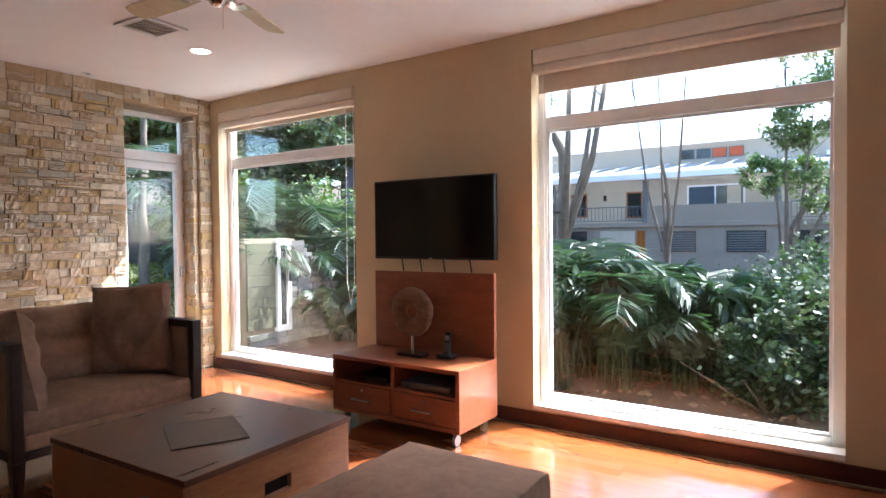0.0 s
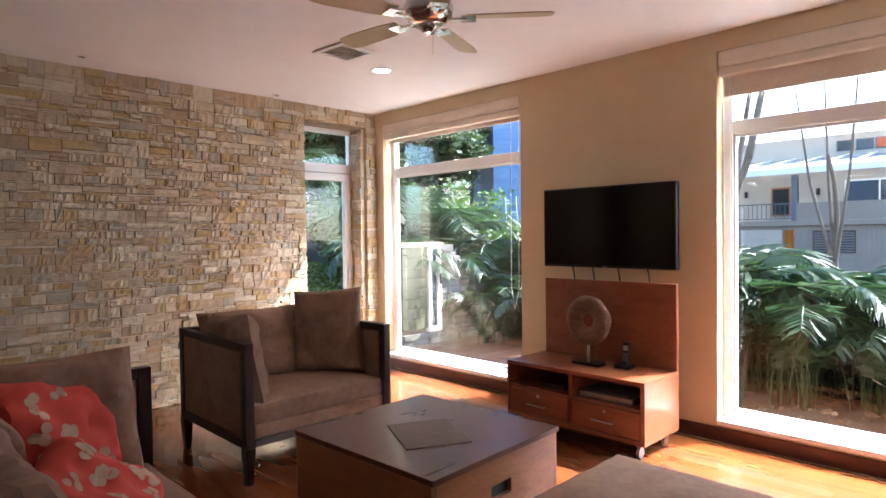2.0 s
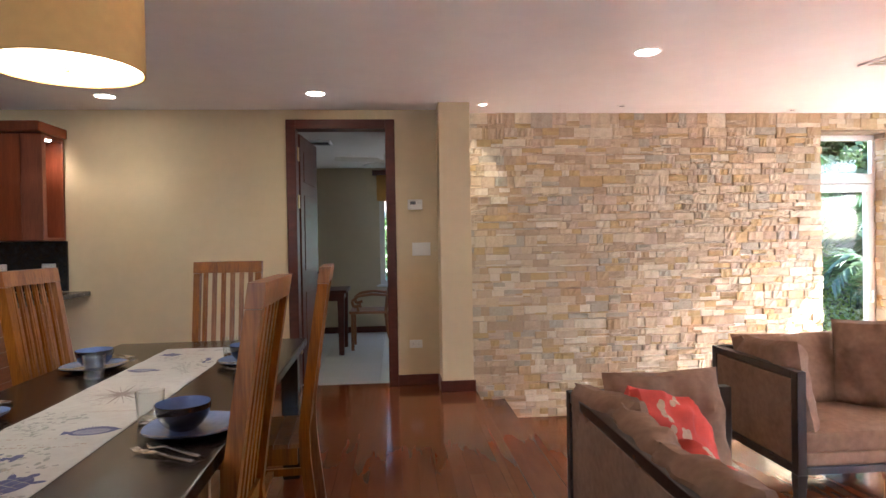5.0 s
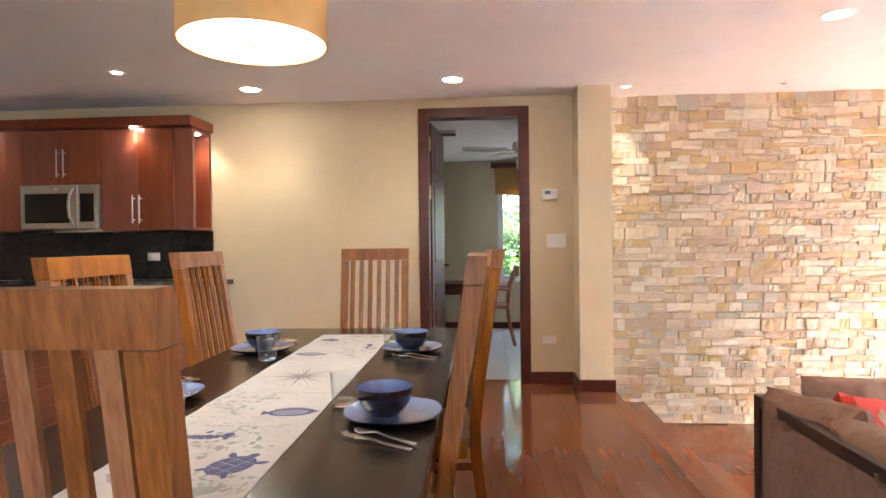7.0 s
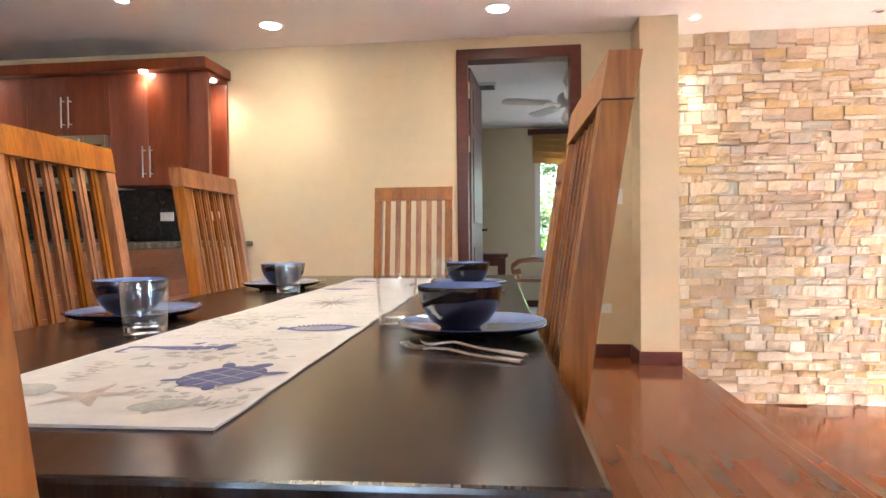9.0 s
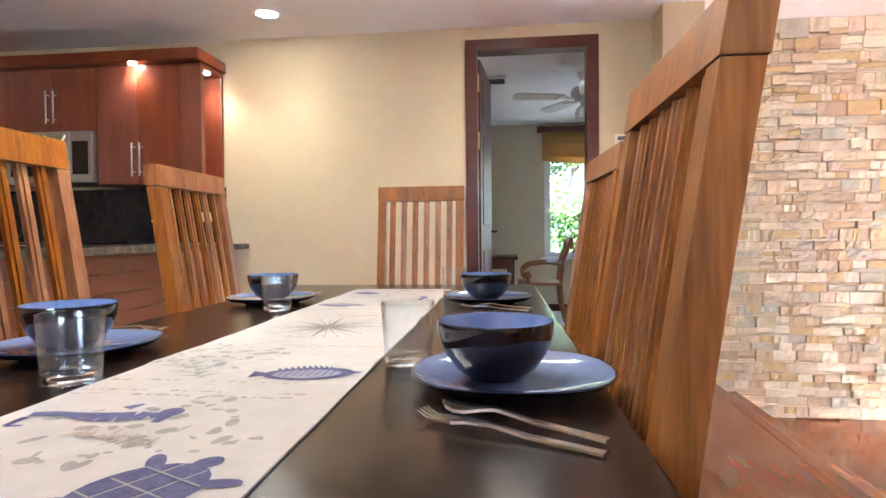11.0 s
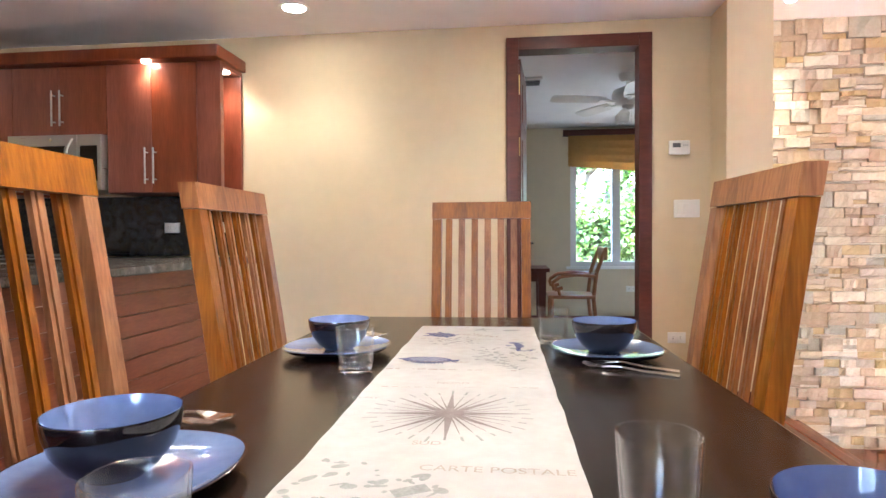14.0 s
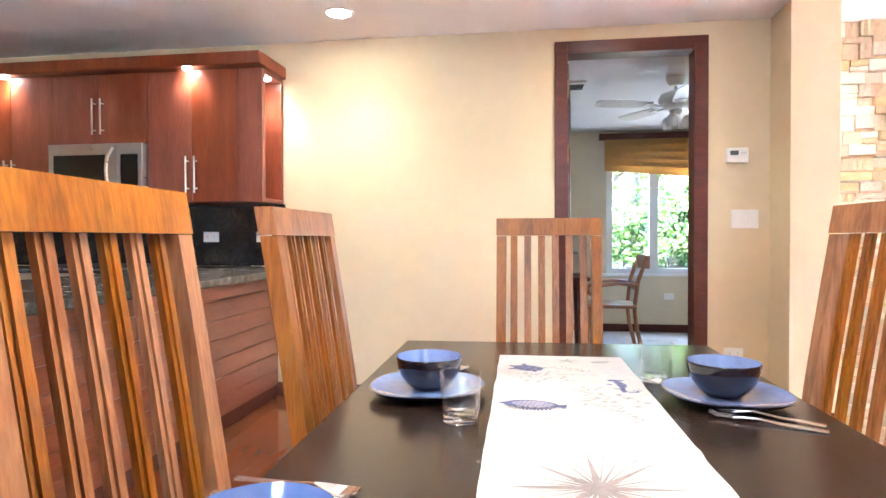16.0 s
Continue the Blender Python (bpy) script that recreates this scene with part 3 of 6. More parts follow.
def upholstered(name, m, W, D, label, category, inset=0.0, HT=0.85):
    """Exposed dark frame with suede side panels and seat; front towards -y, origin at the floor, centre."""
    t = thing(name, m, label, category, "suede seating")
    LG = 0.20
    w, d = W / 2, D / 2
    for x in (-w + 0.03, w - 0.03):
        for y in (-d + 0.03, d - 0.03):
            yy = y - inset if y > 0 else y
            part("leg", leg(bmesh.new(), x, yy, 0, LG + 0.02, 0.032, 0.02), M_ESPRESSO, t)
    for sx in (-1, 1):
        x = sx * (w - 0.03)
        fr = bmesh.new()
        bx(fr, x - 0.03, x + 0.03, -d, -d + 0.06, LG + 0.02, HT, 0.006)
        bx(fr, x - 0.03, x + 0.03, d - 0.06, d, LG + 0.02, HT, 0.006)
        bx(fr, x - 0.03, x + 0.03, -d + 0.06, d - 0.06, HT - 0.05, HT, 0.006)
        bx(fr, x - 0.03, x + 0.03, -d + 0.06, d - 0.06, LG + 0.02, LG + 0.075, 0.006)
        part("arm_frame", fr, M_ESPRESSO, t, "dark espresso arm frame")
        part("side_panel", B(x - 0.026, x + 0.026, -d + 0.062, d - 0.062, LG + 0.077, HT - 0.052, 0.012), M_SUEDE, t)
    part("back_rail", B(-w + 0.062, w - 0.062, d - 0.06, d, HT - 0.05, HT, 0.006), M_ESPRESSO, t, "dark espresso rail")
    part("back_rail", B(-w + 0.062, w - 0.062, d - 0.06, d, LG + 0.02, LG + 0.075, 0.006), M_ESPRESSO, t, "dark espresso rail")
    part("front_rail", B(-w + 0.062, w - 0.062, -d + 0.003, -d + 0.055, LG + 0.02, LG + 0.065, 0.006), M_ESPRESSO, t, "dark espresso rail")
    part("back_panel", B(-w + 0.064, w - 0.064, d - 0.055, d - 0.008, LG + 0.077, HT - 0.052, 0.012), M_SUEDE, t)
    part("seat_base", B(-w + 0.064, w - 0.064, -d + 0.01, d - 0.062, LG + 0.067, LG + 0.15, 0.015), M_SUEDE, t)
    return t


def seat_pad(w, d, h, seed):
    bm = B(-w / 2, w / 2, -d / 2, d / 2, 0, h)
    bmesh.ops.subdivide_edges(bm, edges=bm.edges[:], cuts=11, use_grid_fill=True)
    for v in bm.verts:
        u, s, k = 2 * v.co.x / w, 2 * v.co.y / d, v.co.z / h
        if k > 0.5:
            v.co.z += 0.035 * ((1 - u ** 4) * (1 - s ** 4)) * (k - 0.5) * 2
            v.co.z += 0.012 * noise.noise(Vector((u * 3 + seed, s * 3, 0)))
        edge = max(abs(u), abs(s))
        v.co.x *= 1 - 0.012 * (abs(k - 0.5) * 2) ** 3
        v.co.y *= 1 - 0.02 * (abs(k - 0.5) * 2) ** 3
    return bm


def piping(w, d, z):
    bm = bmesh.new()
    pts = [(-w / 2, -d / 2, z), (w / 2, -d / 2, z), (w / 2, d / 2, z), (-w / 2, d / 2, z)]
    for a, b in zip(pts, pts[1:] + pts[:1]):
        rod(bm, a, b, 0.005, 6)
    return bm


ACX, ACY, ACW, ACD = 3.90, -1.53, 1.11, 0.98
arm = upholstered("armchair", pose(ACX, ACY, FB), ACW, ACD, "taupe suede armchair with a dark espresso frame", "armchair")
pad = part("seat_cushion", seat_pad(ACW - 0.13, ACD - 0.09, 0.12, 1.0), M_SUEDE, arm, smooth=True)
pad.location = (0, -0.02, 0.345)
p = part("piping", piping(ACW - 0.14, ACD - 0.11, 0.112), M_SUEDE, pad)


def loose(name, w, h, t, m, material, label, category="cushion", seed=0, group="loose cushions"):
    o = tagged(part(name, cushion(w, h, t, seed=seed), material, smooth=True), label, category, group)
    o.matrix_basis = m
    return o


zs = FB + 0.485
loose("cushion", 0.94, 0.56, 0.26, pose(ACX - 0.02, ACY + 0.26, zs + 0.21, 68, 0, 2), M_SUEDE, "slumped taupe suede back cushion on the armchair", seed=1)
loose("cushion", 0.52, 0.62, 0.24, pose(ACX + 0.35, ACY - 0.02, zs + 0.29, 82, -4, -50), M_SUEDE, "taupe suede cushion leaning on the armchair's arm", seed=2)
loose("cushion", 0.78, 0.60, 0.18, pose(ACX - 0.40, ACY - 0.03, zs + 0.20, 82, 5, 84), M_SUEDE, "taupe suede cushion leaning on the armchair's arm", seed=3)

# sofa, its back towards the steps
SFL, SFD = 2.15, 0.86
SFX, SFY = 1.815 + SFD / 2, -2.41 - SFL / 2
sofa = upholstered("sofa", pose(SFX, SFY, FB, 0, 0, 90), SFL, SFD, "long taupe suede sofa with a dark espresso frame", "sofa", inset=0.22, HT=0.895)
pad = part("seat_cushion", seat_pad(SFL - 0.13, SFD - 0.09, 0.12, 4.0), M_SUEDE, sofa, smooth=True)
pad.location = (0, -0.02, 0.345)
part("piping", piping(SFL - 0.14, SFD - 0.11, 0.112), M_SUEDE, pad)
y = -2.41
loose("cushion", 0.62, 0.56, 0.20, pose(SFX + 0.03, y - 0.17, zs + 0.25, 76, 0, 4), M_SUEDE, "taupe suede cushion standing at the sofa's end", seed=4)
for k, (yy, tz) in enumerate(((-2.74, 14), (-3.16, -4), (-3.66, 8), (-4.10, -4))):
    loose("cushion", 0.52, 0.54, 0.20, pose(SFX - 0.27, yy, zs + 0.22 - 0.02 * (k % 2), 74, 3 * (-1) ** k, 90 + tz), M_SUEDE, "taupe suede back cushion slouched along the sofa", seed=5 + k)


def printed_cushion(m, seed, tilt_label):
    o = loose("throw_pillow", 0.50, 0.46, 0.17, m, M_CORAL, tilt_label, "pillow", seed, "coral pillows")
    r = random.Random(seed)
    spots = []
    for k in range(13):
        u, v = r.uniform(-0.75, 0.75), r.uniform(-0.75, 0.75)
        spots += [(u + r.uniform(-0.13, 0.13), v + r.uniform(-0.13, 0.13)) for q in range(3)]
    for u, v in spots:
        rr = r.uniform(0.016, 0.024)
        t = ((1 - u ** 4) * (1 - v ** 4)) ** 0.35
        bm = bmesh.new()
        for i in range(2):
            bmesh.ops.create_circle(bm, cap_ends=True, segments=14, radius=rr, matrix=Matrix.Translation((u * 0.25, v * 0.23, 0)))
            break
        for ver in bm.verts:
            uu, vv = ver.co.x / 0.25, ver.co.y / 0.23
            tt = (max(0, 1 - uu ** 4) * max(0, 1 - vv ** 4)) ** 0.35
            w = 0.017
            wob = w * noise.noise(Vector((uu * 2.2 + seed * 7.3, vv * 2.2, 3.0))) * 2 + w * 0.7 * noise.noise(Vector((uu * 7, vv * 4 + seed, 1)))
            ver.co.z = 0.085 * tt + wob + 0.003 + 0.0012 * u
        part("printed_dot", bm, M_DISC, o)
    return o


printed_cushion(pose(SFX - 0.0, -2.72, zs + 0.23, 62, 16, 24), 21, "coral red throw pillow printed with sand-coloured dots")
printed_cushion(pose(SFX + 0.02, -3.10, zs + 0.10, 36, -8, 62), 22, "coral red throw pillow printed with sand-coloured dots, slumped on the sofa")

# ottoman, partly seen
ott = thing("ottoman", pose(3.85, -4.27, FB), "taupe suede ottoman with a cushioned top", "ottoman")
for x in (-0.36, 0.36):
    for y2 in (-0.29, 0.29):
        part("leg", leg(bmesh.new(), x, y2, 0, 0.16), M_ESPRESSO, ott)
part("base", B(-0.41, 0.41, -0.335, 0.335, 0.16, 0.27, 0.03), M_SUEDE, ott)
o = part("seat_cushion", seat_pad(0.86, 0.72, 0.16, 9.0), M_SUEDE, ott, smooth=True)
o.location = (0, 0, 0.27)

# coffee table
cof = thing("coffee_table", pose(3.645, -3.27, FB, 0, 0, -87.5), "square dark wood coffee table with mahogany box sides", "coffee table")
part("tabletop", B(-0.458, 0.458, -0.434, 0.434, 0.535, 0.56, 0.004), M_COFTOP, cof, "dark polished tabletop")
for s in (-1, 1):
    part("side_panel", B(-0.445, 0.445, s * 0.42 - 0.012, s * 0.42 + 0.012, 0.03, 0.534, 0.003), M_COFSIDE, cof)
pb = bmesh.new()
for za, zb, ya, yb in ((0.03, 0.36, -0.406, 0.406), (0.42, 0.534, -0.406, 0.406), (0.36, 0.42, -0.406, -0.07), (0.36, 0.42, 0.07, 0.406)):
    bx(pb, 0.423, 0.445, ya, yb, za, zb)
part("end_panel", pb, M_COFSIDE, cof, "mahogany end panel with a hand slot")
# black block behind the cut slot, in place of the shade inside the box
part("slot_dark", B(0.41, 0.4225, -0.075, 0.075, 0.355, 0.425), M_BLACK, cof)
part("end_panel", B(-0.445, -0.423, -0.406, 0.406, 0.03, 0.534), M_COFSIDE, cof)
for x in (-0.36, 0.36):
    for y2 in (-0.36, 0.36):
        part("foot", C(0.025, 0.025, 0, 0.03, 16, Matrix.Translation((x, y2, 0))), M_BLACK, cof)
pm = tagged(part("placemat", B(-0.15, 0.15, -0.18, 0.18, 0, 0.005, 0.001), M_MAT), "woven brown placemat on the coffee table", "placemat")
pm.matrix_basis = pose(3.59, -3.335, FB + 0.5605, 0, 0, -26)

# television, its stand and what stands on it
tv = thing("television", pose(5.86, -2.932, 1.146), "black flat-screen television mounted on the wall", "television")
part("body", B(-0.02, 0.035, -0.565, 0.565, -0.315, 0.315, 0.008), M_BLACK, tv)
part("screen", B(-0.0245, -0.0205, -0.55, 0.55, -0.295, 0.302), M_SCREEN, tv)
part("badge", B(-0.0235, -0.0205, -0.015, 0.015, -0.310, -0.303), M_STEEL, tv)
part("wall_mount", B(0.036, 0.197, -0.2, 0.2, -0.15, 0.15, 0.004), M_BLACK, tv)
for y2 in (-0.34, -0.1, 0.12, 0.3):
    cb = bmesh.new()
    rod(cb, (0.0, y2, -0.31), (0.0, y2 - 0.01, -0.36), 0.006, 8)
    rod(cb, (0.0, y2 - 0.01, -0.36), (0.02, y2 - 0.012, -0.46), 0.006, 8)
    part("cable", cb, M_BLACK, tv)

CX0, CX1, CY0, CY1 = 5.30, 5.80, -3.53, -2.40
con = thing("media_console", pose(CX0, CY0, FB), "mahogany media console on casters with a tall back panel", "media console")
cw, cd = CY1 - CY0, CX1 - CX0
part("top", B(0, cd, 0, cw, 0.485, 0.515, 0.004), M_CONSOLE, con)
part("base", B(0, cd, 0, cw, 0.10, 0.13, 0.004), M_CONSOLE, con)
for a in (0, cw - 0.03):
    part("side_panel", B(0.002, cd, a, a + 0.03, 0.13, 0.485), M_CONSOLE, con)
part("divider", B(0.012, cd, cw / 2 - 0.015, cw / 2 + 0.015, 0.13, 0.485), M_CONSOLE, con)
part("shelf", B(0.012, cd, 0.03, cw - 0.03, 0.315, 0.333), M_CONSOLE, con)
part("rear_panel", B(cd - 0.012, cd - 0.002, 0.03, cw - 0.03, 0.333, 0.485), M_BLACK, con)
part("back_panel", B(cd - 0.035, cd, 0.0, cw - 0.03, 0.516, 1.12, 0.004), M_CONSOLE, con, "tall mahogany back panel")
for a in (0.034, cw / 2 + 0.017):
    dr = part("drawer", B(0.0, 0.02, a, a + cw / 2 - 0.051, 0.135, 0.312, 0.003), M_CONSOLE, con)
    hb = bmesh.new()
    ym = a + (cw / 2 - 0.051) / 2
    rod(hb, (-0.03, ym - 0.085, 0.215), (-0.03, ym + 0.085, 0.215), 0.006, 10)
    for s in (-0.07, 0.07):
        rod(hb, (-0.03, ym + s, 0.215), (0.0, ym + s, 0.215), 0.004, 8)
    part("handle", hb, M_STEEL, dr, "brushed steel bar handle")
    part("keyhole", C(0.012, 0.012, 0, 0.006, 14, pose(-0.003, ym + 0.0, 0.28, 0, 90, 0)), M_STEEL, dr)
for x in (0.07, cd - 0.07):
    for y2 in (0.07, cw - 0.07):
        cs = part("caster", B(x - 0.02, x + 0.02, y2 - 0.018, y2 + 0.018, 0.07, 0.10, 0.004), M_STEEL, con)
        part("wheel", C(0.035, 0.035, -0.012, 0.012, 20, pose(x, y2, 0.035, 90, 0, 0)), M_STEEL, cs)
sbx = tagged(part("set_top_box", B(5.38, 5.56, -2.86, -2.66, FB + 0.3335, FB + 0.37, 0.004), M_BLACK), "small black set-top box on the console shelf", "set-top box")
dv = thing("disc_player", pose(5.36, -3.42, FB + 0.3335), "flat silver-grey disc player on the console shelf", "disc player")
part("body", B(0, 0.25, 0, 0.42, 0, 0.045, 0.004), M_GREYPOST, dv)
part("front_strip", B(-0.003, 0.0, 0.01, 0.41, 0.008, 0.036), M_STEEL, dv)
ring = thing("ring_sculpture", pose(5.56, -2.96, FB + 0.5155), "carved pale wooden ring sculpture on a black stand", "sculpture")
part("base_plate", B(-0.05, 0.05, -0.11, 0.11, 0, 0.02, 0.003), M_BLACK, ring)
part("post", C(0.011, 0.011, 0.02, 0.16, 12), M_STEEL, ring)
rb = bmesh.new()
seg, tb = 56, 16
vs = []
for i in range(seg):
    a = 2 * math.pi * i / seg
    row = []
    for j in range(tb):
        b = 2 * math.pi * j / tb
        k = 1 + 0.10 * noise.noise(Vector((math.cos(a) * 3, math.sin(a) * 3, j * 0.5)))
        rad = 0.115 + 0.066 * math.cos(b) * k
        row.append(rb.verts.new((0.045 * math.sin(b) * k, rad * math.cos(a), 0.325 + rad * math.sin(a))))
    vs.append(row)
for i in range(seg):
    for j in range(tb):
        rb.faces.new((vs[i][j], vs[(i + 1) % seg][j], vs[(i + 1) % seg][(j + 1) % tb], vs[i][(j + 1) % tb]))
part("carved_ring", rb, M_RING, ring, smooth=True)
ph = thing("cordless_phone", pose(5.62, -3.22, FB + 0.5155), "black cordless telephone standing in its charger", "telephone")
part("charger", B(-0.05, 0.04, -0.06, 0.06, 0, 0.03, 0.01), M_BLACK, ph)
hb = B(-0.014, 0.014, -0.024, 0.024, 0.02, 0.19, 0.008, pose(0, 0, 0, 0, 8, 0))
hs = part("handset", hb, M_BLACK, ph)
part("keypad", B(-0.0165, -0.0145, -0.018, 0.018, 0.045, 0.11, 0, pose(0, 0, 0, 0, 8, 0)), M_GREYPOST, hs)
part("display", B(-0.0165, -0.0145, -0.017, 0.017, 0.125, 0.16, 0, pose(0, 0, 0, 0, 8, 0)), M_STEEL, hs)

# ceiling fixtures
def ceiling_fan(m, blade_mat, metal, turn=0.0, drop=0.30):
    f = thing("ceiling_fan", m, "five-blade ceiling fan with pale blades, at rest", "ceiling fan")
    part("canopy", lathe(bmesh.new(), [(0.03, -0.07), (0.05, -0.065), (0.07, -0.03), (0.075, 0.0)], 28), metal, f, smooth=True)
    part("downrod", C(0.014, 0.014, -drop + 0.08, -0.06, 14), metal, f)
    part("motor", lathe(bmesh.new(), [(0.04, -drop - 0.055), (0.09, -drop - 0.048), (0.125, -drop - 0.01), (0.134, -drop + 0.03), (0.118, -drop + 0.065), (0.075, -drop + 0.085), (0.03, -drop + 0.10)], 32), metal, f, smooth=True)
    part("switch_cup", lathe(bmesh.new(), [(0.0, -drop - 0.10), (0.03, -drop - 0.095), (0.05, -drop - 0.07), (0.05, -drop - 0.05)], 24), metal, f, smooth=True)
    for k in range(5):
        a = turn + 72 * k
        rm = pose(0, 0, -drop - 0.02, 0, 0, a)
        ar = bmesh.new()
        bx(ar, 0.10, 0.20, -0.017, 0.017, -0.014, 0.0, 0.004, rm)
        bx(ar, 0.17, 0.25, -0.048, 0.048, -0.009, 0.0, 0.003, rm)
        part("blade_arm", ar, metal, f)
        bl = bmesh.new()
        tm = rm @ pose(0, 0, 0.002, 11, 0, 0)
        vs2 = []
        out = [(0.20, -0.05), (0.30, -0.062), (0.55, -0.07), (0.63, -0.06), (0.65, -0.03), (0.65, 0.03), (0.63, 0.06), (0.55, 0.07), (0.30, 0.062), (0.20, 0.05)]
        for z in (0.0, 0.007):
            vs2.append([bl.verts.new(tm @ Vector((x, y, z))) for x, y in out])
        bl.faces.new(vs2[0][::-1])
        bl.faces.new(vs2[1])
        nn = len(out)
        for i in range(nn):
            bl.faces.new((vs2[0][i], vs2[0][(i + 1) % nn], vs2[1][(i + 1) % nn], vs2[1][i]))
        part("blade", bl, blade_mat, f)
    ch = bmesh.new()
    rod(ch, (0.03, 0, -drop - 0.09), (0.03, 0, -drop - 0.20), 0.0025, 6)
    part("pull_chain", ch, metal, f)
    return f


ceiling_fan(pose(3.895, -3.055, CEIL), M_FAN, M_CHROME, turn=-48, drop=0.24)

vent = thing("ceiling_vent", pose(4.4, -1.6, CEIL, 0, 0, 4), "square white ceiling air vent with slats", "vent")
part("backing", B(-0.15, 0.15, -0.15, 0.15, -0.004, -0.002), M_FAN, vent)
fb = bmesh.new()
for a in ((-0.17, -0.13, -0.17, 0.17), (0.13, 0.17, -0.17, 0.17), (-0.13, 0.13, -0.17, -0.13), (-0.13, 0.13, 0.13, 0.17)):
    bx(fb, *a, -0.016, -0.003, 0.003)
part("frame", fb, M_WHITE, vent)
for k in range(6):
    part("slat", B(-0.13, 0.13, -0.012, 0.012, -0.001, 0.001, 0, pose(0, -0.105 + k * 0.042, -0.012, 35, 0, 0)), M_WHITE, vent)


def downlight(x, y, r, name="recessed_light", lab="lit recessed ceiling downlight with a white trim"):
    t = thing(name, pose(x, y, CEIL), lab, "downlight", "ceiling downlights")
    part("trim", lathe(bmesh.new(), [(r, -0.002), (r + 0.004, -0.008), (r + 0.022, -0.006), (r + 0.024, -0.002)], 32), M_WHITE, t, smooth=True)
    part("lens", lathe(bmesh.new(), [(0.0, -0.005), (r * 0.7, -0.006), (r, -0.004)], 32), M_LAMPON, t)
    return t


for x, y in DOWNLIGHTS:
    downlight(x, y, 0.07)
downlight(-2.07, -1.08, 0.035, lab="small lit halogen downlight in the ceiling")
for k, (x, y) in enumerate([(1.735, -0.22), (3.0, -0.17), (4.73, 0.0)]):
    dl = downlight(x, y, 0.025, "spotlight", "tiny recessed eyeball spotlight over the stone wall")
    if k:
        for ch_ in dl.children:
            if ch_.name.startswith("lens"):
                ch_.data.materials[0] = M_GREYPOST

# ---- dining area ----
TZ = 0.755
TM = pose(-0.05, -3.16, 0, 0, 0, 1.4)
tab = thing("dining_table", TM, "long black-stained wooden dining table", "dining table")
part("tabletop", B(-0.51, 0.51, -1.20, 1.20, TZ - 0.04, TZ, 0.005), M_TABLE, tab)
for s in (-1, 1):
    part("apron", B(s * 0.43 - 0.012, s * 0.43 + 0.012, -1.08, 1.08, TZ - 0.13, TZ - 0.041), M_TABLE, tab)
    part("apron", B(-0.418, 0.418, s * 1.09 - 0.012, s * 1.09 + 0.012, TZ - 0.13, TZ - 0.041), M_TABLE, tab)
    for q in (-1, 1):
        part("leg", B(s * 0.43 - 0.045, s * 0.43 + 0.045, q * 1.09 - 0.045, q * 1.09 + 0.045, 0, TZ - 0.042, 0.006), M_TABLE, tab)


def dining_chair():
    """Tall slatted chair, facing -x... its back at +x, origin on the floor under the back's foot."""
    t = thing("dining_chair", Matrix(), "tall slat-back teak dining chair", "dining chair", "chairs round the dining table")
    W = 0.226
    LEAN = 0.106
    def at(z):
        return LEAN * max(0.0, (z - 0.45) / 0.74) ** 1.15 + (0.05 * (0.45 - z) / 0.45 if z < 0.45 else 0)
    def bar(bm, y0, y1, z0, z1, dx0, dx1, n=6):
        prev = None
        for i in range(n + 1):
            z = z0 + (z1 - z0) * i / n
            x = at(z)
            ring = [bm.verts.new((x + a, b, z)) for a, b in ((dx0, y0), (dx1, y0), (dx1, y1), (dx0, y1))]
            if prev:
                for k in range(4):
                    bm.faces.new((prev[k], prev[(k + 1) % 4], ring[(k + 1) % 4], ring[k]))
            else:
                bm.faces.new(ring[::-1])
            prev = ring
        bm.faces.new(prev)
        return bm
    def soft(bm, off):
        bmesh.ops.bevel(bm, geom=[e for e in bm.edges if e.is_manifold and e.calc_face_angle() > 0.7], offset=off, segments=2, affect="EDGES")
        return bm
    for s in (-1, 1):
        y0, y1 = sorted((s * W, s * (W - 0.042)))
        part("back_post", soft(bar(bmesh.new(), y0, y1, 0.0, 1.124, -0.022, 0.022, 9), 0.004), M_TEAK, t)
        part("front_leg", B(-0.43, -0.385, y0, y1, 0, 0.43, 0.004), M_TEAK, t)
        part("side_rail", B(-0.384, -0.024, s * (W - 0.021) - 0.01, s * (W - 0.021) + 0.01, 0.36, 0.43, 0.002), M_TEAK, t)
        part("stretcher", B(-0.384, 0.015, s * (W - 0.021) - 0.01, s * (W - 0.021) + 0.01, 0.16, 0.195, 0.002), M_TEAK, t)
    part("top_rail", soft(bar(bmesh.new(), -W - 0.002, W + 0.002, 1.126, 1.195, -0.024, 0.024, 2), 0.006), M_TEAK, t)
    part("lower_rail", bar(bmesh.new(), -W + 0.044, W - 0.044, 0.47, 0.53, -0.014, 0.014, 2), M_TEAK, t)
    part("front_rail", B(-0.42, -0.395, -W + 0.044, W - 0.044, 0.36, 0.43, 0.002), M_TEAK, t)
    part("cross_stretcher", B(-0.21, -0.18, -W + 0.03, W - 0.03, 0.165, 0.19, 0.002), M_TEAK, t)
    for k in range(6):
        y = -0.15 + k * 0.06
        sl = bar(bmesh.new(), y - 0.0150, y + 0.0150, 0.531, 1.125, -0.008, 0.003, 6)
        bar(sl, y - 0.006, y + 0.006, 0.531, 1.125, -0.0125, -0.0085, 6)
        part("slat", sl, M_TEAK, t)
    for k in range(7):
        x = -0.43 + k * 0.062
        part("seat_slat", B(x, x + 0.058, -W + 0.005, W - 0.005, 0.431, 0.45, 0.003), M_TEAK, t)
    return t


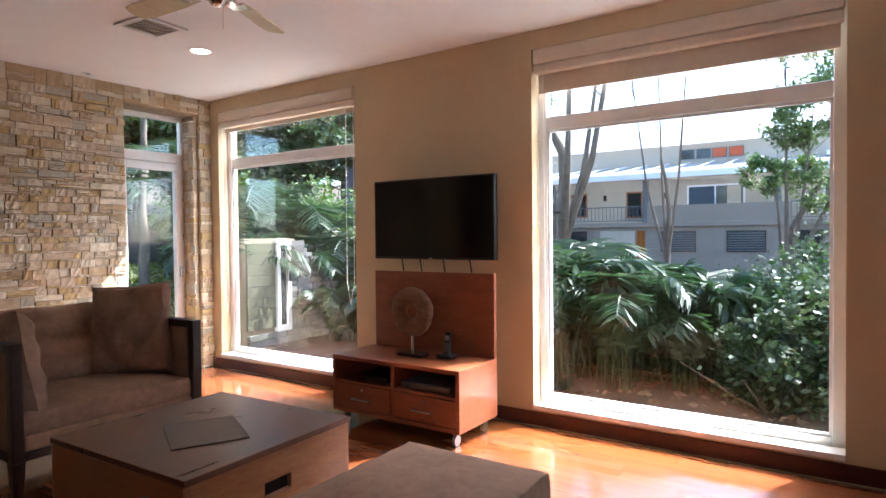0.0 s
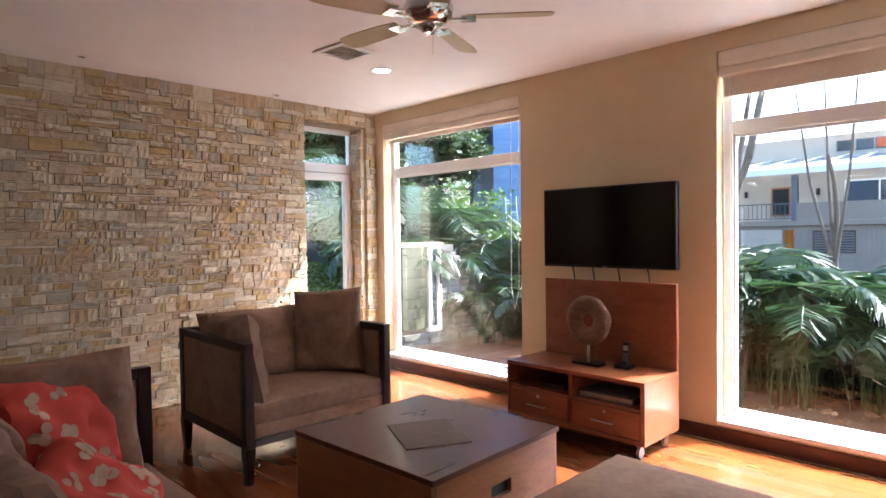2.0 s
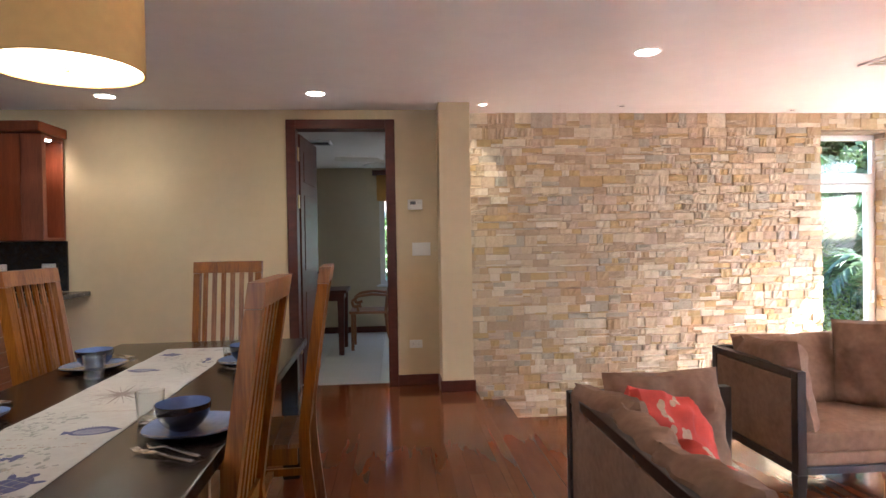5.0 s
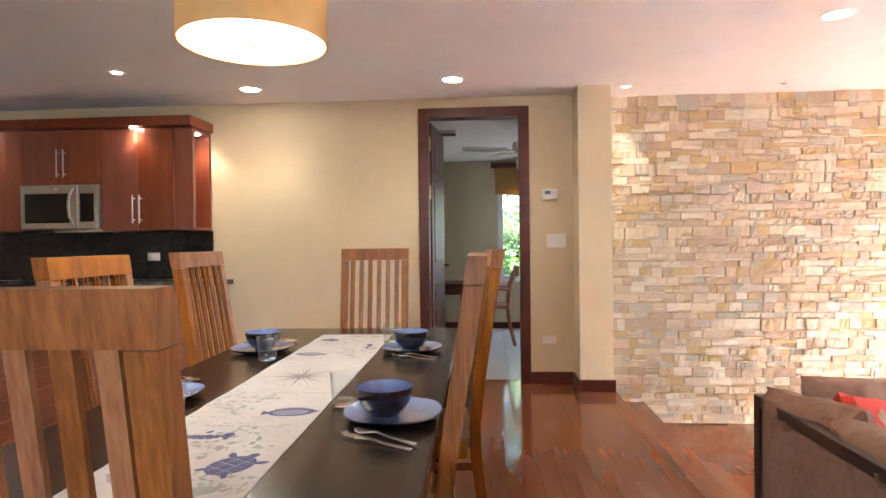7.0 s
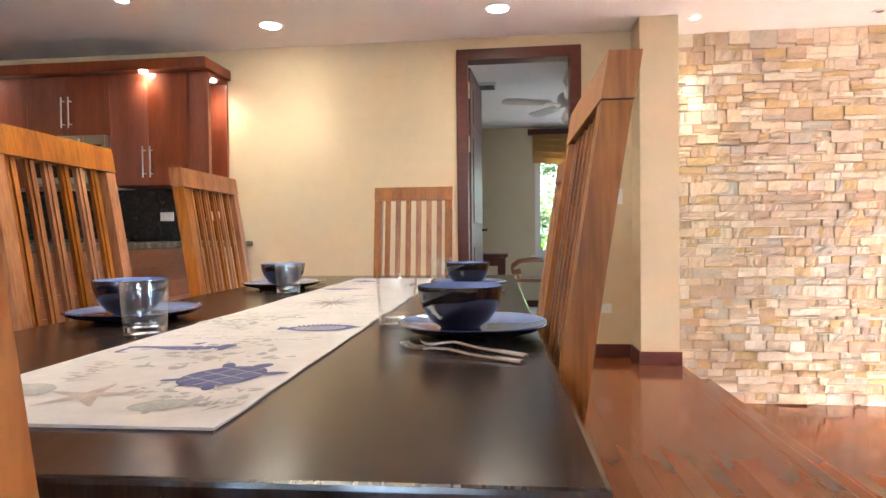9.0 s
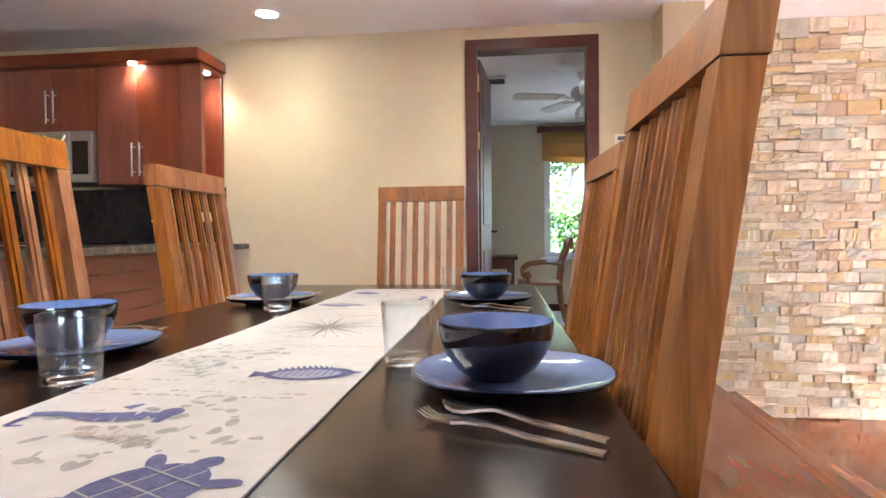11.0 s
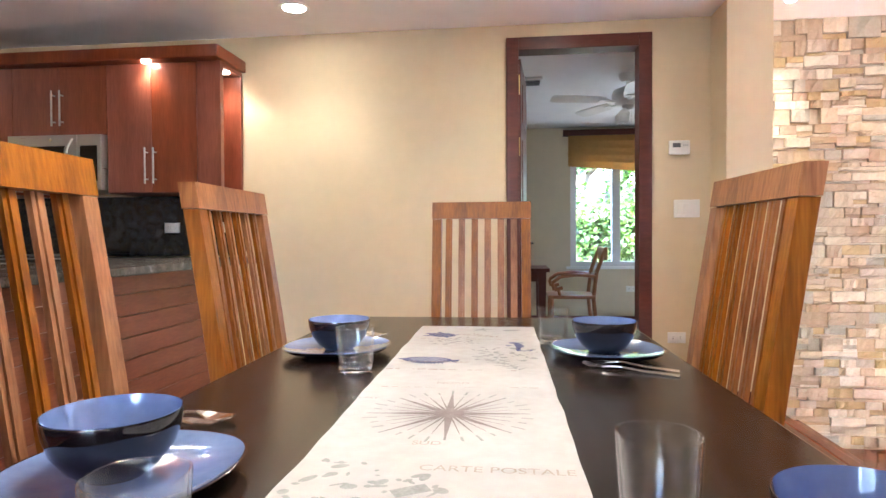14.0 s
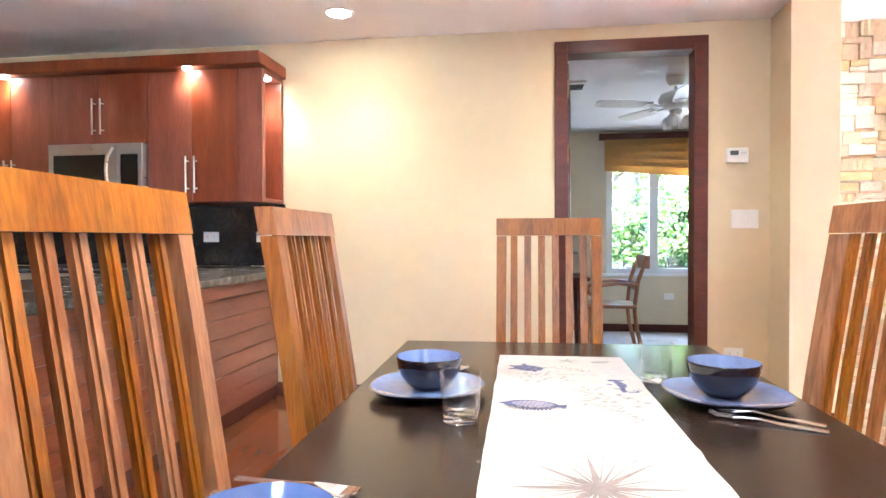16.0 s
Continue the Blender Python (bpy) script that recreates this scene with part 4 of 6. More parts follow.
chair = dining_chair()
chair.matrix_basis = pose(0.528, -2.665, 0, 0, 0, 3.7)
for x, y, a in ((0.474, -3.645, 1.2), (-0.691, -2.458, 180.9), (-0.634, -3.349, 183)):
    copy_thing(chair, pose(x, y, 0, 0, 0, a))
copy_thing(chair, pose(-0.085, -1.726, 0, 0, 0, 90.4) @ Matrix.Diagonal((1, 0.90, 1, 1)))
copy_thing(chair, pose(0.037, -4.535, 0, 0, 0, -90) @ Matrix.Diagonal((1, 0.94, 0.988, 1)))

# table runner with its printed figures
TI = TM.inverted()


def local(x, y):
    v = TI @ Vector((x, y, 0))
    return v.x, v.y


RX0, RX1, RY0, RY1 = -0.175, 0.185, -1.09, 0.945
nx, ny = 10, 60
vv, ff = [], []


def cloth(x, y):
    return 0.0016 + 0.0016 * (noise.noise(Vector((x * 5, y * 4, 0))) + 0.5) + 0.004 * math.exp(-((y - 0.12 - 0.05 * x) / 0.012) ** 2) + 0.003 * math.exp(-((y + 0.42) / 0.012) ** 2) + 0.003 * math.exp(-((y - 0.55) / 0.012) ** 2)


runner = thing("table_runner", TM @ pose(0, 0.945, TZ + 0.0005, 0, 0, -0.3) @ pose(0, -0.945, 0), "cream linen table runner printed with blue sea animals", "table runner")
bm = bmesh.new()
g = [[bm.verts.new((RX0 + (RX1 - RX0) * i / nx + 0.004 * noise.noise(Vector((i, j * 0.3, 5))), RY0 + (RY1 - RY0) * j / ny, cloth(RX0 + (RX1 - RX0) * i / nx, RY0 + (RY1 - RY0) * j / ny))) for i in range(nx + 1)] for j in range(ny + 1)]
for j in range(ny):
    for i in range(nx):
        bm.faces.new((g[j][i], g[j][i + 1], g[j + 1][i + 1], g[j + 1][i]))
ex = bmesh.ops.extrude_face_region(bm, geom=bm.faces[:])
for v in [e for e in ex["geom"] if isinstance(e, bmesh.types.BMVert)]:
    v.co.z = 0.0
part("cloth", bm, M_LINEN, runner, smooth=True)


def print_poly(name, polys, material, cx, cy, ang, sc, lift=0.0012):
    """Flat printed shape laid on the cloth: polygons in its own units, turned and scaled."""
    bm = bmesh.new()
    m = pose(cx, cy, 0, 0, 0, ang) @ Matrix.Diagonal((sc, sc, 1, 1))
    for pts in polys:
        vs = []
        for x, y in pts:
            p = m @ Vector((x, y, 0))
            p.x, p.y = min(max(p.x, RX0 + 0.006), RX1 - 0.006), min(max(p.y, RY0 + 0.006), RY1 - 0.006)
            p.z = cloth(p.x, p.y) + lift
            vs.append(bm.verts.new(p))
        if len(vs) >= 3:
            f = bm.faces.new(vs)
    bmesh.ops.triangulate(bm, faces=bm.faces[:])
    return part(name, bm, material, runner)


def ell(cx, cy, a, b, n=24, rot=0.0):
    c, s = math.cos(rot), math.sin(rot)
    return [(cx + a * math.cos(t) * c - b * math.sin(t) * s, cy + a * math.cos(t) * s + b * math.sin(t) * c) for t in [2 * math.pi * k / n for k in range(n)]]


def line(x0, y0, x1, y1, w=0.02, w1=None):
    dx, dy = x1 - x0, y1 - y0
    L = math.hypot(dx, dy) or 1
    nx_, ny_ = -dy / L, dx / L
    w1 = w if w1 is None else w1
    return [(x0 + nx_ * w, y0 + ny_ * w), (x0 - nx_ * w, y0 - ny_ * w), (x1 - nx_ * w1, y1 - ny_ * w1), (x1 + nx_ * w1, y1 + ny_ * w1)]


TURTLE = [ell(0, 0, 1, 0.8), ell(1.12, 0.05, 0.26, 0.2), ell(0.72, 0.75, 0.34, 0.15, 16, 0.9), ell(0.72, -0.75, 0.34, 0.15, 16, -0.9), ell(-0.82, 0.62, 0.24, 0.12, 14, 2.4), ell(-0.82, -0.62, 0.24, 0.12, 14, -2.4), line(-0.9, 0, -1.2, 0, 0.07, 0.01)]
TLINES = [line(-0.9, 0.25, 0.9, 0.25, 0.018), line(-0.9, -0.25, 0.9, -0.25, 0.018)] + [line(k, -0.66, k, 0.66, 0.018) for k in (-0.5, 0, 0.5)]
FISH = [ell(0, 0, 1, 0.58)] + [line(-0.7 + k * 0.13, 0.40 + 0.14 * math.sin(k * 0.32), -0.78 + k * 0.13, 0.60 + 0.18 * math.sin(k * 0.32), 0.05, 0.01) for k in range(10)] + [ line(-0.9, 0, -1.25, 0.0, 0.1, 0.3), line(-0.5, 0.35, 0.5, 0.35, 0.05, 0.16), line(-0.4, -0.35, 0.2, -0.5, 0.12, 0.05), line(0.9, 0, 1.2, -0.02, 0.16, 0.04)]
FLINES = [line(-0.8 + k * 0.16, -0.3, -0.7 + k * 0.16, 0.3, 0.014) for k in range(9)]
HORSE = [line(0.2 * math.sin(a * 1.1) + (0.15 if a < 1 else 0), 1 - a * 0.45, 0.2 * math.sin((a + 0.5) * 1.1) + (0.15 if a + 0.5 < 1 else 0), 1 - (a + 0.5) * 0.45, 0.10 + 0.12 * math.sin(min(a, 3.1)), 0.10 + 0.12 * math.sin(min(a + 0.5, 3.1))) for a in [k * 0.5 for k in range(9)]] + [line(0.1, 1.05, 0.6, 0.95, 0.14, 0.06), ell(0.1, 1.05, 0.22, 0.18), line(-0.25, 0.3, -0.45, 0.5, 0.12, 0.04), line(-0.05, -1.0, 0.35, -1.1, 0.07, 0.05), line(0.35, -1.1, 0.4, -0.85, 0.05, 0.03)]
STARFISH = [line(0, 0, math.cos(k * 1.2566), math.sin(k * 1.2566), 0.22, 0.03) for k in range(5)]
SHELL = [ell(0, 0, 0.8, 0.55), line(0.6, 0.1, 1.1, 0.3, 0.3, 0.05)]
COMPASS = [line(0, 0, (1 if k % 4 else 1.25) * math.cos(k * math.pi / 16), (1 if k % 4 else 1.25) * math.sin(k * math.pi / 16), (0.016 if k % 2 else 0.03) if k % 4 else 0.075, 0.006) for k in range(32)]
TICKS = [line(1.12 * math.cos(k * math.pi / 16), 1.12 * math.sin(k * math.pi / 16), (1.25 + 0.05 * (k % 3)) * math.cos(k * math.pi / 16), (1.25 + 0.05 * (k % 3)) * math.sin(k * math.pi / 16), 0.02) for k in range(32)]
BRANCH = [line(0.3 * math.sin(k * 2.4) * (k / 26), k / 13 - 1, 0.3 * math.sin(k * 2.4) * (k / 26) + 0.35 * math.sin(k * 1.7), k / 13 - 0.9, 0.05, 0.02) for k in range(26)]


def fig(name, wx, wy, polys, material, ang, sc, lift=0.0012):
    x, y = local(wx, wy)
    return print_poly(name, polys, material, x, y, ang, sc, lift)


fig("turtle_print", 0.07, -4.045, TURTLE, M_INK, 62, 0.058)
fig("turtle_line", 0.07, -4.045, TLINES, M_INK3, 62, 0.058, 0.0022)
fig("starfish_print", -0.035, -4.15, STARFISH, M_INK2, 20, 0.055)
fig("shell_print", 0.07, -4.18, SHELL, M_INK3, 20, 0.04)
fig("shell_print", -0.12, -4.13, SHELL, M_INK3, 140, 0.045)
fig("seahorse_print", -0.10, -3.86, HORSE, M_INK, -75, 0.075)
fig("fish_print", 0.065, -3.64, FISH, M_INK, 8, 0.066)
fig("fish_belly", 0.065, -3.64, [ell(-0.05, -0.05, 0.76, 0.40)], M_INK5, 8, 0.066, 0.0018)
fig("fish_line", 0.065, -3.64, FLINES, M_INK, 8, 0.066, 0.0023)
fig("coral_print", -0.12, -4.03, BRANCH, M_INK2, 10, 0.06)
fig("coral_print", 0.12, -4.17, BRANCH, M_INK3, 80, 0.06)
fig("coral_print", -0.13, -3.62, BRANCH, M_INK3, 40, 0.08)
fig("coral_print", -0.03, -3.93, BRANCH, M_INK2, 70, 0.05)
fig("compass_print", -0.05, -3.195, COMPASS, M_INK4, 2, 0.105)
fig("compass_ticks", -0.05, -3.195, TICKS, M_INK3, 2, 0.105)["kind"] = "stuff"
fig("stamp_print", -0.06, -3.50, [line(-1, 0, 1, 0, 0.5)], M_INK3, 30, 0.022)
fig("fish_print", -0.15, -2.77, FISH, M_INK, 170, 0.06)
fig("fish_belly", -0.15, -2.77, [ell(-0.05, -0.05, 0.76, 0.40)], M_INK5, 170, 0.06, 0.0018)
fig("fish_line", -0.15, -2.77, FLINES, M_INK, 170, 0.06, 0.0023)
fig("seahorse_print", 0.06, -2.58, HORSE, M_INK, 15, 0.055)
fig("turtle_print", -0.16, -2.40, TURTLE, M_INK, 150, 0.042)
fig("turtle_line", -0.16, -2.40, TLINES, M_INK3, 150, 0.042, 0.0022)
fig("starfish_print", -0.05, -2.29, STARFISH, M_INK3, 10, 0.035)
fig("shell_print", 0.04, -2.30, SHELL, M_INK3, 10, 0.03)
fig("coral_print", -0.05, -2.40, BRANCH, M_INK2, 60, 0.06)
fig("coral_print", 0.03, -2.80, BRANCH, M_INK3, 30, 0.07)


def words(text, wx, wy, ang, size, material, name="printed_word"):
    c = bpy.data.curves.new(name, "FONT")
    c.body, c.size, c.align_x, c.align_y = text, size, "CENTER", "CENTER"
    c.materials.append(material)
    o = new(name, c)
    x, y = local(wx, wy)
    o.parent = runner
    o.matrix_basis = pose(x, y, cloth(x, y) + 0.003, 0, 0, ang)
    return o


words("CARTE POSTALE", 0.035, -3.435, -1, 0.026, M_INK2)
words("CARTE POSTALE", -0.13, -2.80, -1, 0.022, M_INK2)
words("NORD", -0.065, -2.995, 0, 0.022, M_INK2)
words("SUD", -0.065, -3.345, 0, 0.022, M_INK2)
words("OUEST", -0.21, -3.12, 0, 0.016, M_INK3)


# faint script and map lines printed between the figures
rr = random.Random(31)
for wy in (-3.755, -3.775, -3.70, -2.47, -2.87, -3.03):
    bars = []
    xx = -1.0
    while xx < 0.95:
        w = rr.uniform(0.03, 0.14)
        if rr.random() < 0.75:
            bars.append(line(xx, 0, xx + w, 0.02 * rr.uniform(-1, 1), rr.uniform(0.012, 0.03)))
        xx += w + 0.04
    fig("script_line", -0.05 if wy < -3 else -0.08, wy, bars, M_INK2, -1, 0.15)["kind"] = "stuff"
MAP = [ell(rr.uniform(-1, 1), rr.uniform(-1, 1), rr.uniform(0.03, 0.16), rr.uniform(0.02, 0.09), 9, rr.uniform(0, 3)) for _ in range(60)]
for wx, wy, sc in ((-0.12, -3.52, 0.09), (-0.02, -3.90, 0.10), (0.07, -4.12, 0.07), (0.03, -2.68, 0.08), (-0.12, -2.50, 0.06)):
    fig("map_print", wx, wy, MAP, M_INK3, rr.uniform(0, 180), sc, 0.0008)

# place settings
def plate_set(x, y, a, bx_=0.0, by_=0.0):
    p = thing("plate", pose(x, y, TZ, 0, 0, a) @ Matrix.Diagonal((1.01, 1.01, 1, 1)), "rounded-square blue glazed plate with a dark rim", "plate", "place settings")
    part("rim", lathe(bmesh.new(), [(0.075, 0.0), (0.08, 0.004), (0.118, 0.013), (0.131, 0.021), (0.133, 0.0235), (0.128, 0.0235)], 64, 0.35, caps=(True, False)), M_NAVY, p, "dark glazed rim and underside", True)
    part("well", lathe(bmesh.new(), [(0.0, 0.012), (0.072, 0.012), (0.09, 0.014), (0.118, 0.0195), (0.129, 0.0242)][::-1], 64, 0.35, caps=(False, True)), M_BLUE, p, "glossy blue glaze", True)
    b = thing("bowl", pose(x + bx_, y + by_, TZ + 0.0125, 0, 0, a) @ Matrix.Diagonal((1.02, 1.02, 1.02, 1)), "blue-lined bowl, dark glazed outside, standing on a plate", "bowl", "place settings")
    prof = [(0.034, 0.0), (0.038, 0.004), (0.052, 0.014), (0.066, 0.034), (0.073, 0.055), (0.0755, 0.072), (0.075, 0.0745), (0.0735, 0.0745)]
    part("outside", lathe(bmesh.new(), prof, 56, caps=(True, False)), M_NAVY, b, "", True)
    part("lining", lathe(bmesh.new(), [(0.0, 0.010), (0.03, 0.011), (0.05, 0.02), (0.063, 0.037), (0.07, 0.057), (0.0738, 0.0752)][::-1], 56, caps=(False, True)), M_BLUE, b, "glossy blue lining", True)


for x, y, a, bx_, by_ in ((0.272, -2.67, 3, -0.005, 0), (0.350, -3.675, 1, -0.022, -0.008), (-0.392, -2.69, 5, 0.004, 0), (-0.408, -3.51, 0, -0.012, 0)):
    plate_set(x, y, a, bx_, by_)


def tumbler(x, y):
    g = lathe(bmesh.new(), [(0.033, 0.0), (0.036, 0.003), (0.0365, 0.02), (0.041, 0.097), (0.0405, 0.099), (0.0385, 0.098), (0.0345, 0.03), (0.030, 0.022), (0.012, 0.0195)], 48, 0.32)
    o = tagged(part("tumbler", g, M_TUMBLER, smooth=True), "clear glass tumbler with a thick base", "glass", "place settings")
    o.matrix_basis = pose(x, y, TZ + 0.0005)
    part("base", lathe(bmesh.new(), [(0.028, 0.002), (0.0335, 0.0045), (0.0345, 0.016), (0.0325, 0.0185), (0.02, 0.0165)], 40, 0.3), M_GLASSBASE, o, "thick clear base", True)
    return o


for x, y in ((-0.29, -2.90), (0.156, -2.51), (0.19, -3.565), (-0.255, -3.715)):
    tumbler(x, y)


def strip(bm, pts, m):
    """A shaped piece of cutlery: stations of (x, half width, height) with thickness."""
    prev = None
    for x, w, z in pts:
        ring = [bm.verts.new(m @ Vector(p)) for p in ((x, -w, z), (x, w, z), (x, w * 0.9, z + 0.003), (x, -w * 0.9, z + 0.003))]
        if prev:
            for k in range(4):
                bm.faces.new((prev[k], prev[(k + 1) % 4], ring[(k + 1) % 4], ring[k]))
        else:
            bm.faces.new(ring[::-1])
        prev = ring
    bm.faces.new(prev)


def cutlery(x, y, a, z=TZ):
    m = pose(0, 0, 0)
    f = bmesh.new()
    strip(f, [(-0.10, 0.006, 0.001), (-0.02, 0.0045, 0.003), (0.02, 0.003, 0.007), (0.045, 0.009, 0.007), (0.06, 0.0115, 0.005)], m)
    for k in range(4):
        yy = -0.0095 + k * 0.0063
        strip(f, [(0.06, 0.0018, 0.005), (0.09, 0.0016, 0.004), (0.105, 0.001, 0.010)], pose(0, yy, 0))
    o = tagged(part("fork", f, M_CUTLERY), "stainless steel fork lying on the table", "fork", "place settings")
    o.matrix_basis = pose(x, y, z + 0.0005, 0, 0, a)
    s = bmesh.new()
    strip(s, [(-0.10, 0.006, 0.001), (-0.02, 0.0045, 0.003), (0.03, 0.003, 0.007), (0.045, 0.010, 0.005), (0.06, 0.016, 0.002), (0.075, 0.018, 0.001), (0.09, 0.014, 0.003), (0.10, 0.006, 0.006)], m)
    o = tagged(part("spoon", s, M_CUTLERY), "stainless steel spoon lying across a fork", "spoon", "place settings")
    o.matrix_basis = pose(x + 0.012, y + 0.035, z + 0.004, 0, 0, a - 6)


cutlery(0.345, -3.885, 152)
cutlery(0.30, -2.835, 155)
cutlery(-0.50, -3.285, -2)
cutlery(-0.425, -2.44, -12)

# pendant lamp over the table
pl = thing("pendant_lamp", pose(-0.19, -3.25, CEIL), "large amber drum-shade pendant lamp, lit", "pendant lamp")
part("canopy", lathe(bmesh.new(), [(0.06, -0.03), (0.065, -0.02), (0.065, 0.0)], 28), M_STEEL, pl, smooth=True)
part("stem", C(0.008, 0.008, -0.56, -0.03, 12), M_STEEL, pl)
sh = bmesh.new()
R, Z0, Z1 = 0.25, -0.575, -0.22
lathe(sh, [(R - 0.006, Z0 + 0.001), (R, Z0), (R, Z1), (R - 0.006, Z1), (R - 0.006, Z0 + 0.002)], 64, caps=(False, False))
part("shade", sh, M_SHADE, pl, "amber fabric drum shade", True)
part("diffuser", lathe(bmesh.new(), [(0.0, Z0 + 0.012), (R - 0.01, Z0 + 0.012), (R - 0.01, Z0 + 0.018), (0.0, Z0 + 0.018)], 48), M_DIFF, pl, "glowing white diffuser")
part("finial", lathe(bmesh.new(), [(0.0, Z0 - 0.008), (0.010, Z0 - 0.005), (0.012, Z0 + 0.011)], 16), M_BRASS, pl)

# wall plates and thermostat
def plate(name, x, z, w, h, label, kind):
    t = thing(name, pose(x, -0.001, z), label, kind)
    part("cover", B(-w / 2, w / 2, -0.008, 0, -h / 2, h / 2, 0.003), M_SWITCH, t)
    return t


sw = plate("light_switch", 1.184, 1.232, 0.165, 0.118, "white triple light switch plate", "switch")
for k in (-1, 0, 1):
    part("rocker", B(k * 0.046 - 0.016, k * 0.046 + 0.016, -0.013, -0.0085, -0.033, 0.033, 0.002), M_SWITCH, sw)


def outlet(x, y, z, m=None):
    t = thing("wall_outlet", m or pose(x, y, z), "white double wall outlet", "outlet", "wall outlets")
    part("cover", B(-0.058, 0.058, -0.007, 0, -0.036, 0.036, 0.003), M_SWITCH, t)
    for s in (-0.024, 0.024):
        so = part("socket", B(s - 0.014, s + 0.014, -0.009, -0.0075, -0.016, 0.016, 0.003), M_SWITCH, t)
        for q in (-0.006, 0.006):
            part("slot", B(s - 0.005, s + 0.005, -0.0098, -0.0092, q - 0.0012, q + 0.0012), M_BLACK, so)
    return t


outlet(1.121, -0.001, 0.375)
th = thing("thermostat", pose(1.134, -0.001, 1.634), "white wall thermostat with a small display", "thermostat")
part("body", B(-0.066, 0.066, -0.026, 0, -0.046, 0.046, 0.008), M_SWITCH, th)
part("display", B(-0.045, 0.005, -0.0275, -0.0255, 0.0, 0.028), M_GREYPOST, th)
for k in range(3):
    part("button", B(0.02 + k * 0.012, 0.028 + k * 0.012, -0.028, -0.0255, 0.008, 0.018, 0.001), M_STEEL, th)

# ---- kitchen ----
def bar_handle(x, y, z0, z1, parent):
    hb = bmesh.new()
    rod(hb, (x, y - 0.035, z0), (x, y - 0.035, z1), 0.006, 12)
    for z in (z0 + 0.03, z1 - 0.03):
        rod(hb, (x, y - 0.035, z), (x, y, z), 0.005, 8)
    part("handle", hb, M_STEEL, parent, "brushed steel bar handle")


def upper_cabinet(x0, x1, z0, z1, doors, label, handles=True):
    t = thing("wall_cabinet", pose(0, 0, 0), label, "cabinet", "kitchen wall cabinets")
    part("body", B(x0 + 0.001, x1 - 0.001, -0.325, -0.003, z0, z1), M_CHERRY, t)
    w = (x1 - x0) / doors
    for k in range(doors):
        a = x0 + k * w
        dr = part("door", B(a + 0.002, a + w - 0.002, -0.348, -0.327, z0 + 0.002, z1 - 0.002, 0.003), M_CHERRY, t)
        if handles:
            hx = a + w - 0.03 if k % 2 == 0 else a + 0.03
            bar_handle(hx, -0.348, z0 + 0.06, z0 + 0.30, dr)
    return t


CT, CB = 2.23, 1.36
upper_cabinet(-2.69, -2.045, CB, CT, 2, "tall cherry kitchen wall cabinet with two doors")
upper_cabinet(-3.39, -2.69, 1.76, CT, 2, "short cherry wall cabinet above the microwave")
upper_cabinet(-4.04, -3.39, CB, CT, 2, "tall cherry kitchen wall cabinet with two doors")
upper_cabinet(-4.69, -4.04, CB, CT, 2, "tall cherry kitchen wall cabinet with two doors")
op = thing("open_shelf", pose(0, 0, 0), "open-ended cherry display cabinet with a lit niche", "cabinet", "kitchen wall cabinets")
part("front_panel", B(-2.044, -1.88, -0.345, -0.30, CB, CT, 0.003), M_CHERRY, op)
part("back_panel", B(-2.044, -1.885, -0.03, -0.003, CB, CT), M_CHERRY, op)
part("inner_panel", B(-2.044, -2.02, -0.299, -0.031, CB, CT), M_CHERRY, op)
part("bottom", B(-2.019, -1.88, -0.299, -0.031, CB, CB + 0.025), M_CHERRY, op)
part("top", B(-2.019, -1.88, -0.299, -0.031, CT - 0.03, CT), M_CHERRY, op)
part("light", C(0.022, 0.022, CT - 0.038, CT - 0.031, 16, Matrix.Translation((-1.93, -0.16, 0))), M_LAMPON, op)
spot("niche_beam", -1.93, -0.16, CT - 0.045, 0.6, 130, 0.8, WARM, 0.02)
cor = tagged(part("cornice", B(-4.72, -1.855, -0.43, -0.003, CT + 0.002, CT + 0.085, 0.01), M_CHERRY), "cherry wood cornice along the kitchen cabinets", "cornice")
for x in (-2.37, -3.72, -4.36):
    c = tagged(part("puck_light", C(0.025, 0.03, -0.012, 0, 18, Matrix.Translation((x, -0.395, CT + 0.001))), M_LAMPON), "small lit puck light under the cornice", "light", "cornice lights")
    spot("puck_beam", x, -0.395, CT - 0.02, 0.36, 120, 0.8, WARM, 0.02, tilt=(0, 0.12))

mw = thing("microwave", pose(-3.385, -0.40, 1.36 + 0.02), "stainless over-the-range microwave with a black door", "microwave")
part("body", B(0, 0.69, 0.02, 0.397, 0, 0.375, 0.003), M_STEEL, mw)
part("door", B(0.0, 0.51, 0.0, 0.0195, 0.0, 0.375, 0.004), M_STEEL, mw)
part("window", B(0.04, 0.44, -0.004, -0.0005, 0.05, 0.30, 0.002), M_SCREEN, mw)
part("control_panel", B(0.515, 0.69, 0.0, 0.0195, 0.0, 0.375, 0.004), M_STEEL, mw)
part("display", B(0.535, 0.66, -0.004, -0.0005, 0.06, 0.30, 0.002), M_SCREEN, mw)
hb = bmesh.new()
hp = [(0.485, -0.012, 0.03), (0.47, -0.045, 0.10), (0.465, -0.052, 0.19), (0.47, -0.045, 0.28), (0.485, -0.012, 0.345)]
for a, b in zip(hp, hp[1:]):
    rod(hb, a, b, 0.011, 12)
part("handle", hb, M_STEEL, mw, "curved steel handle")
part("badge", C(0.012, 0.012, 0, 0.003, 18, pose(0.32, 0.0, 0.34, 90, 0, 0)), M_CHROME, mw)

struct("backsplash", B(-4.7, -1.87, -0.022, -0.002, 0.925, CB - 0.002), M_GRANITE, "polished black granite backsplash", "backsplash")
for x in (-2.42, -2.02):
    outlet(x, -0.023, 1.13)
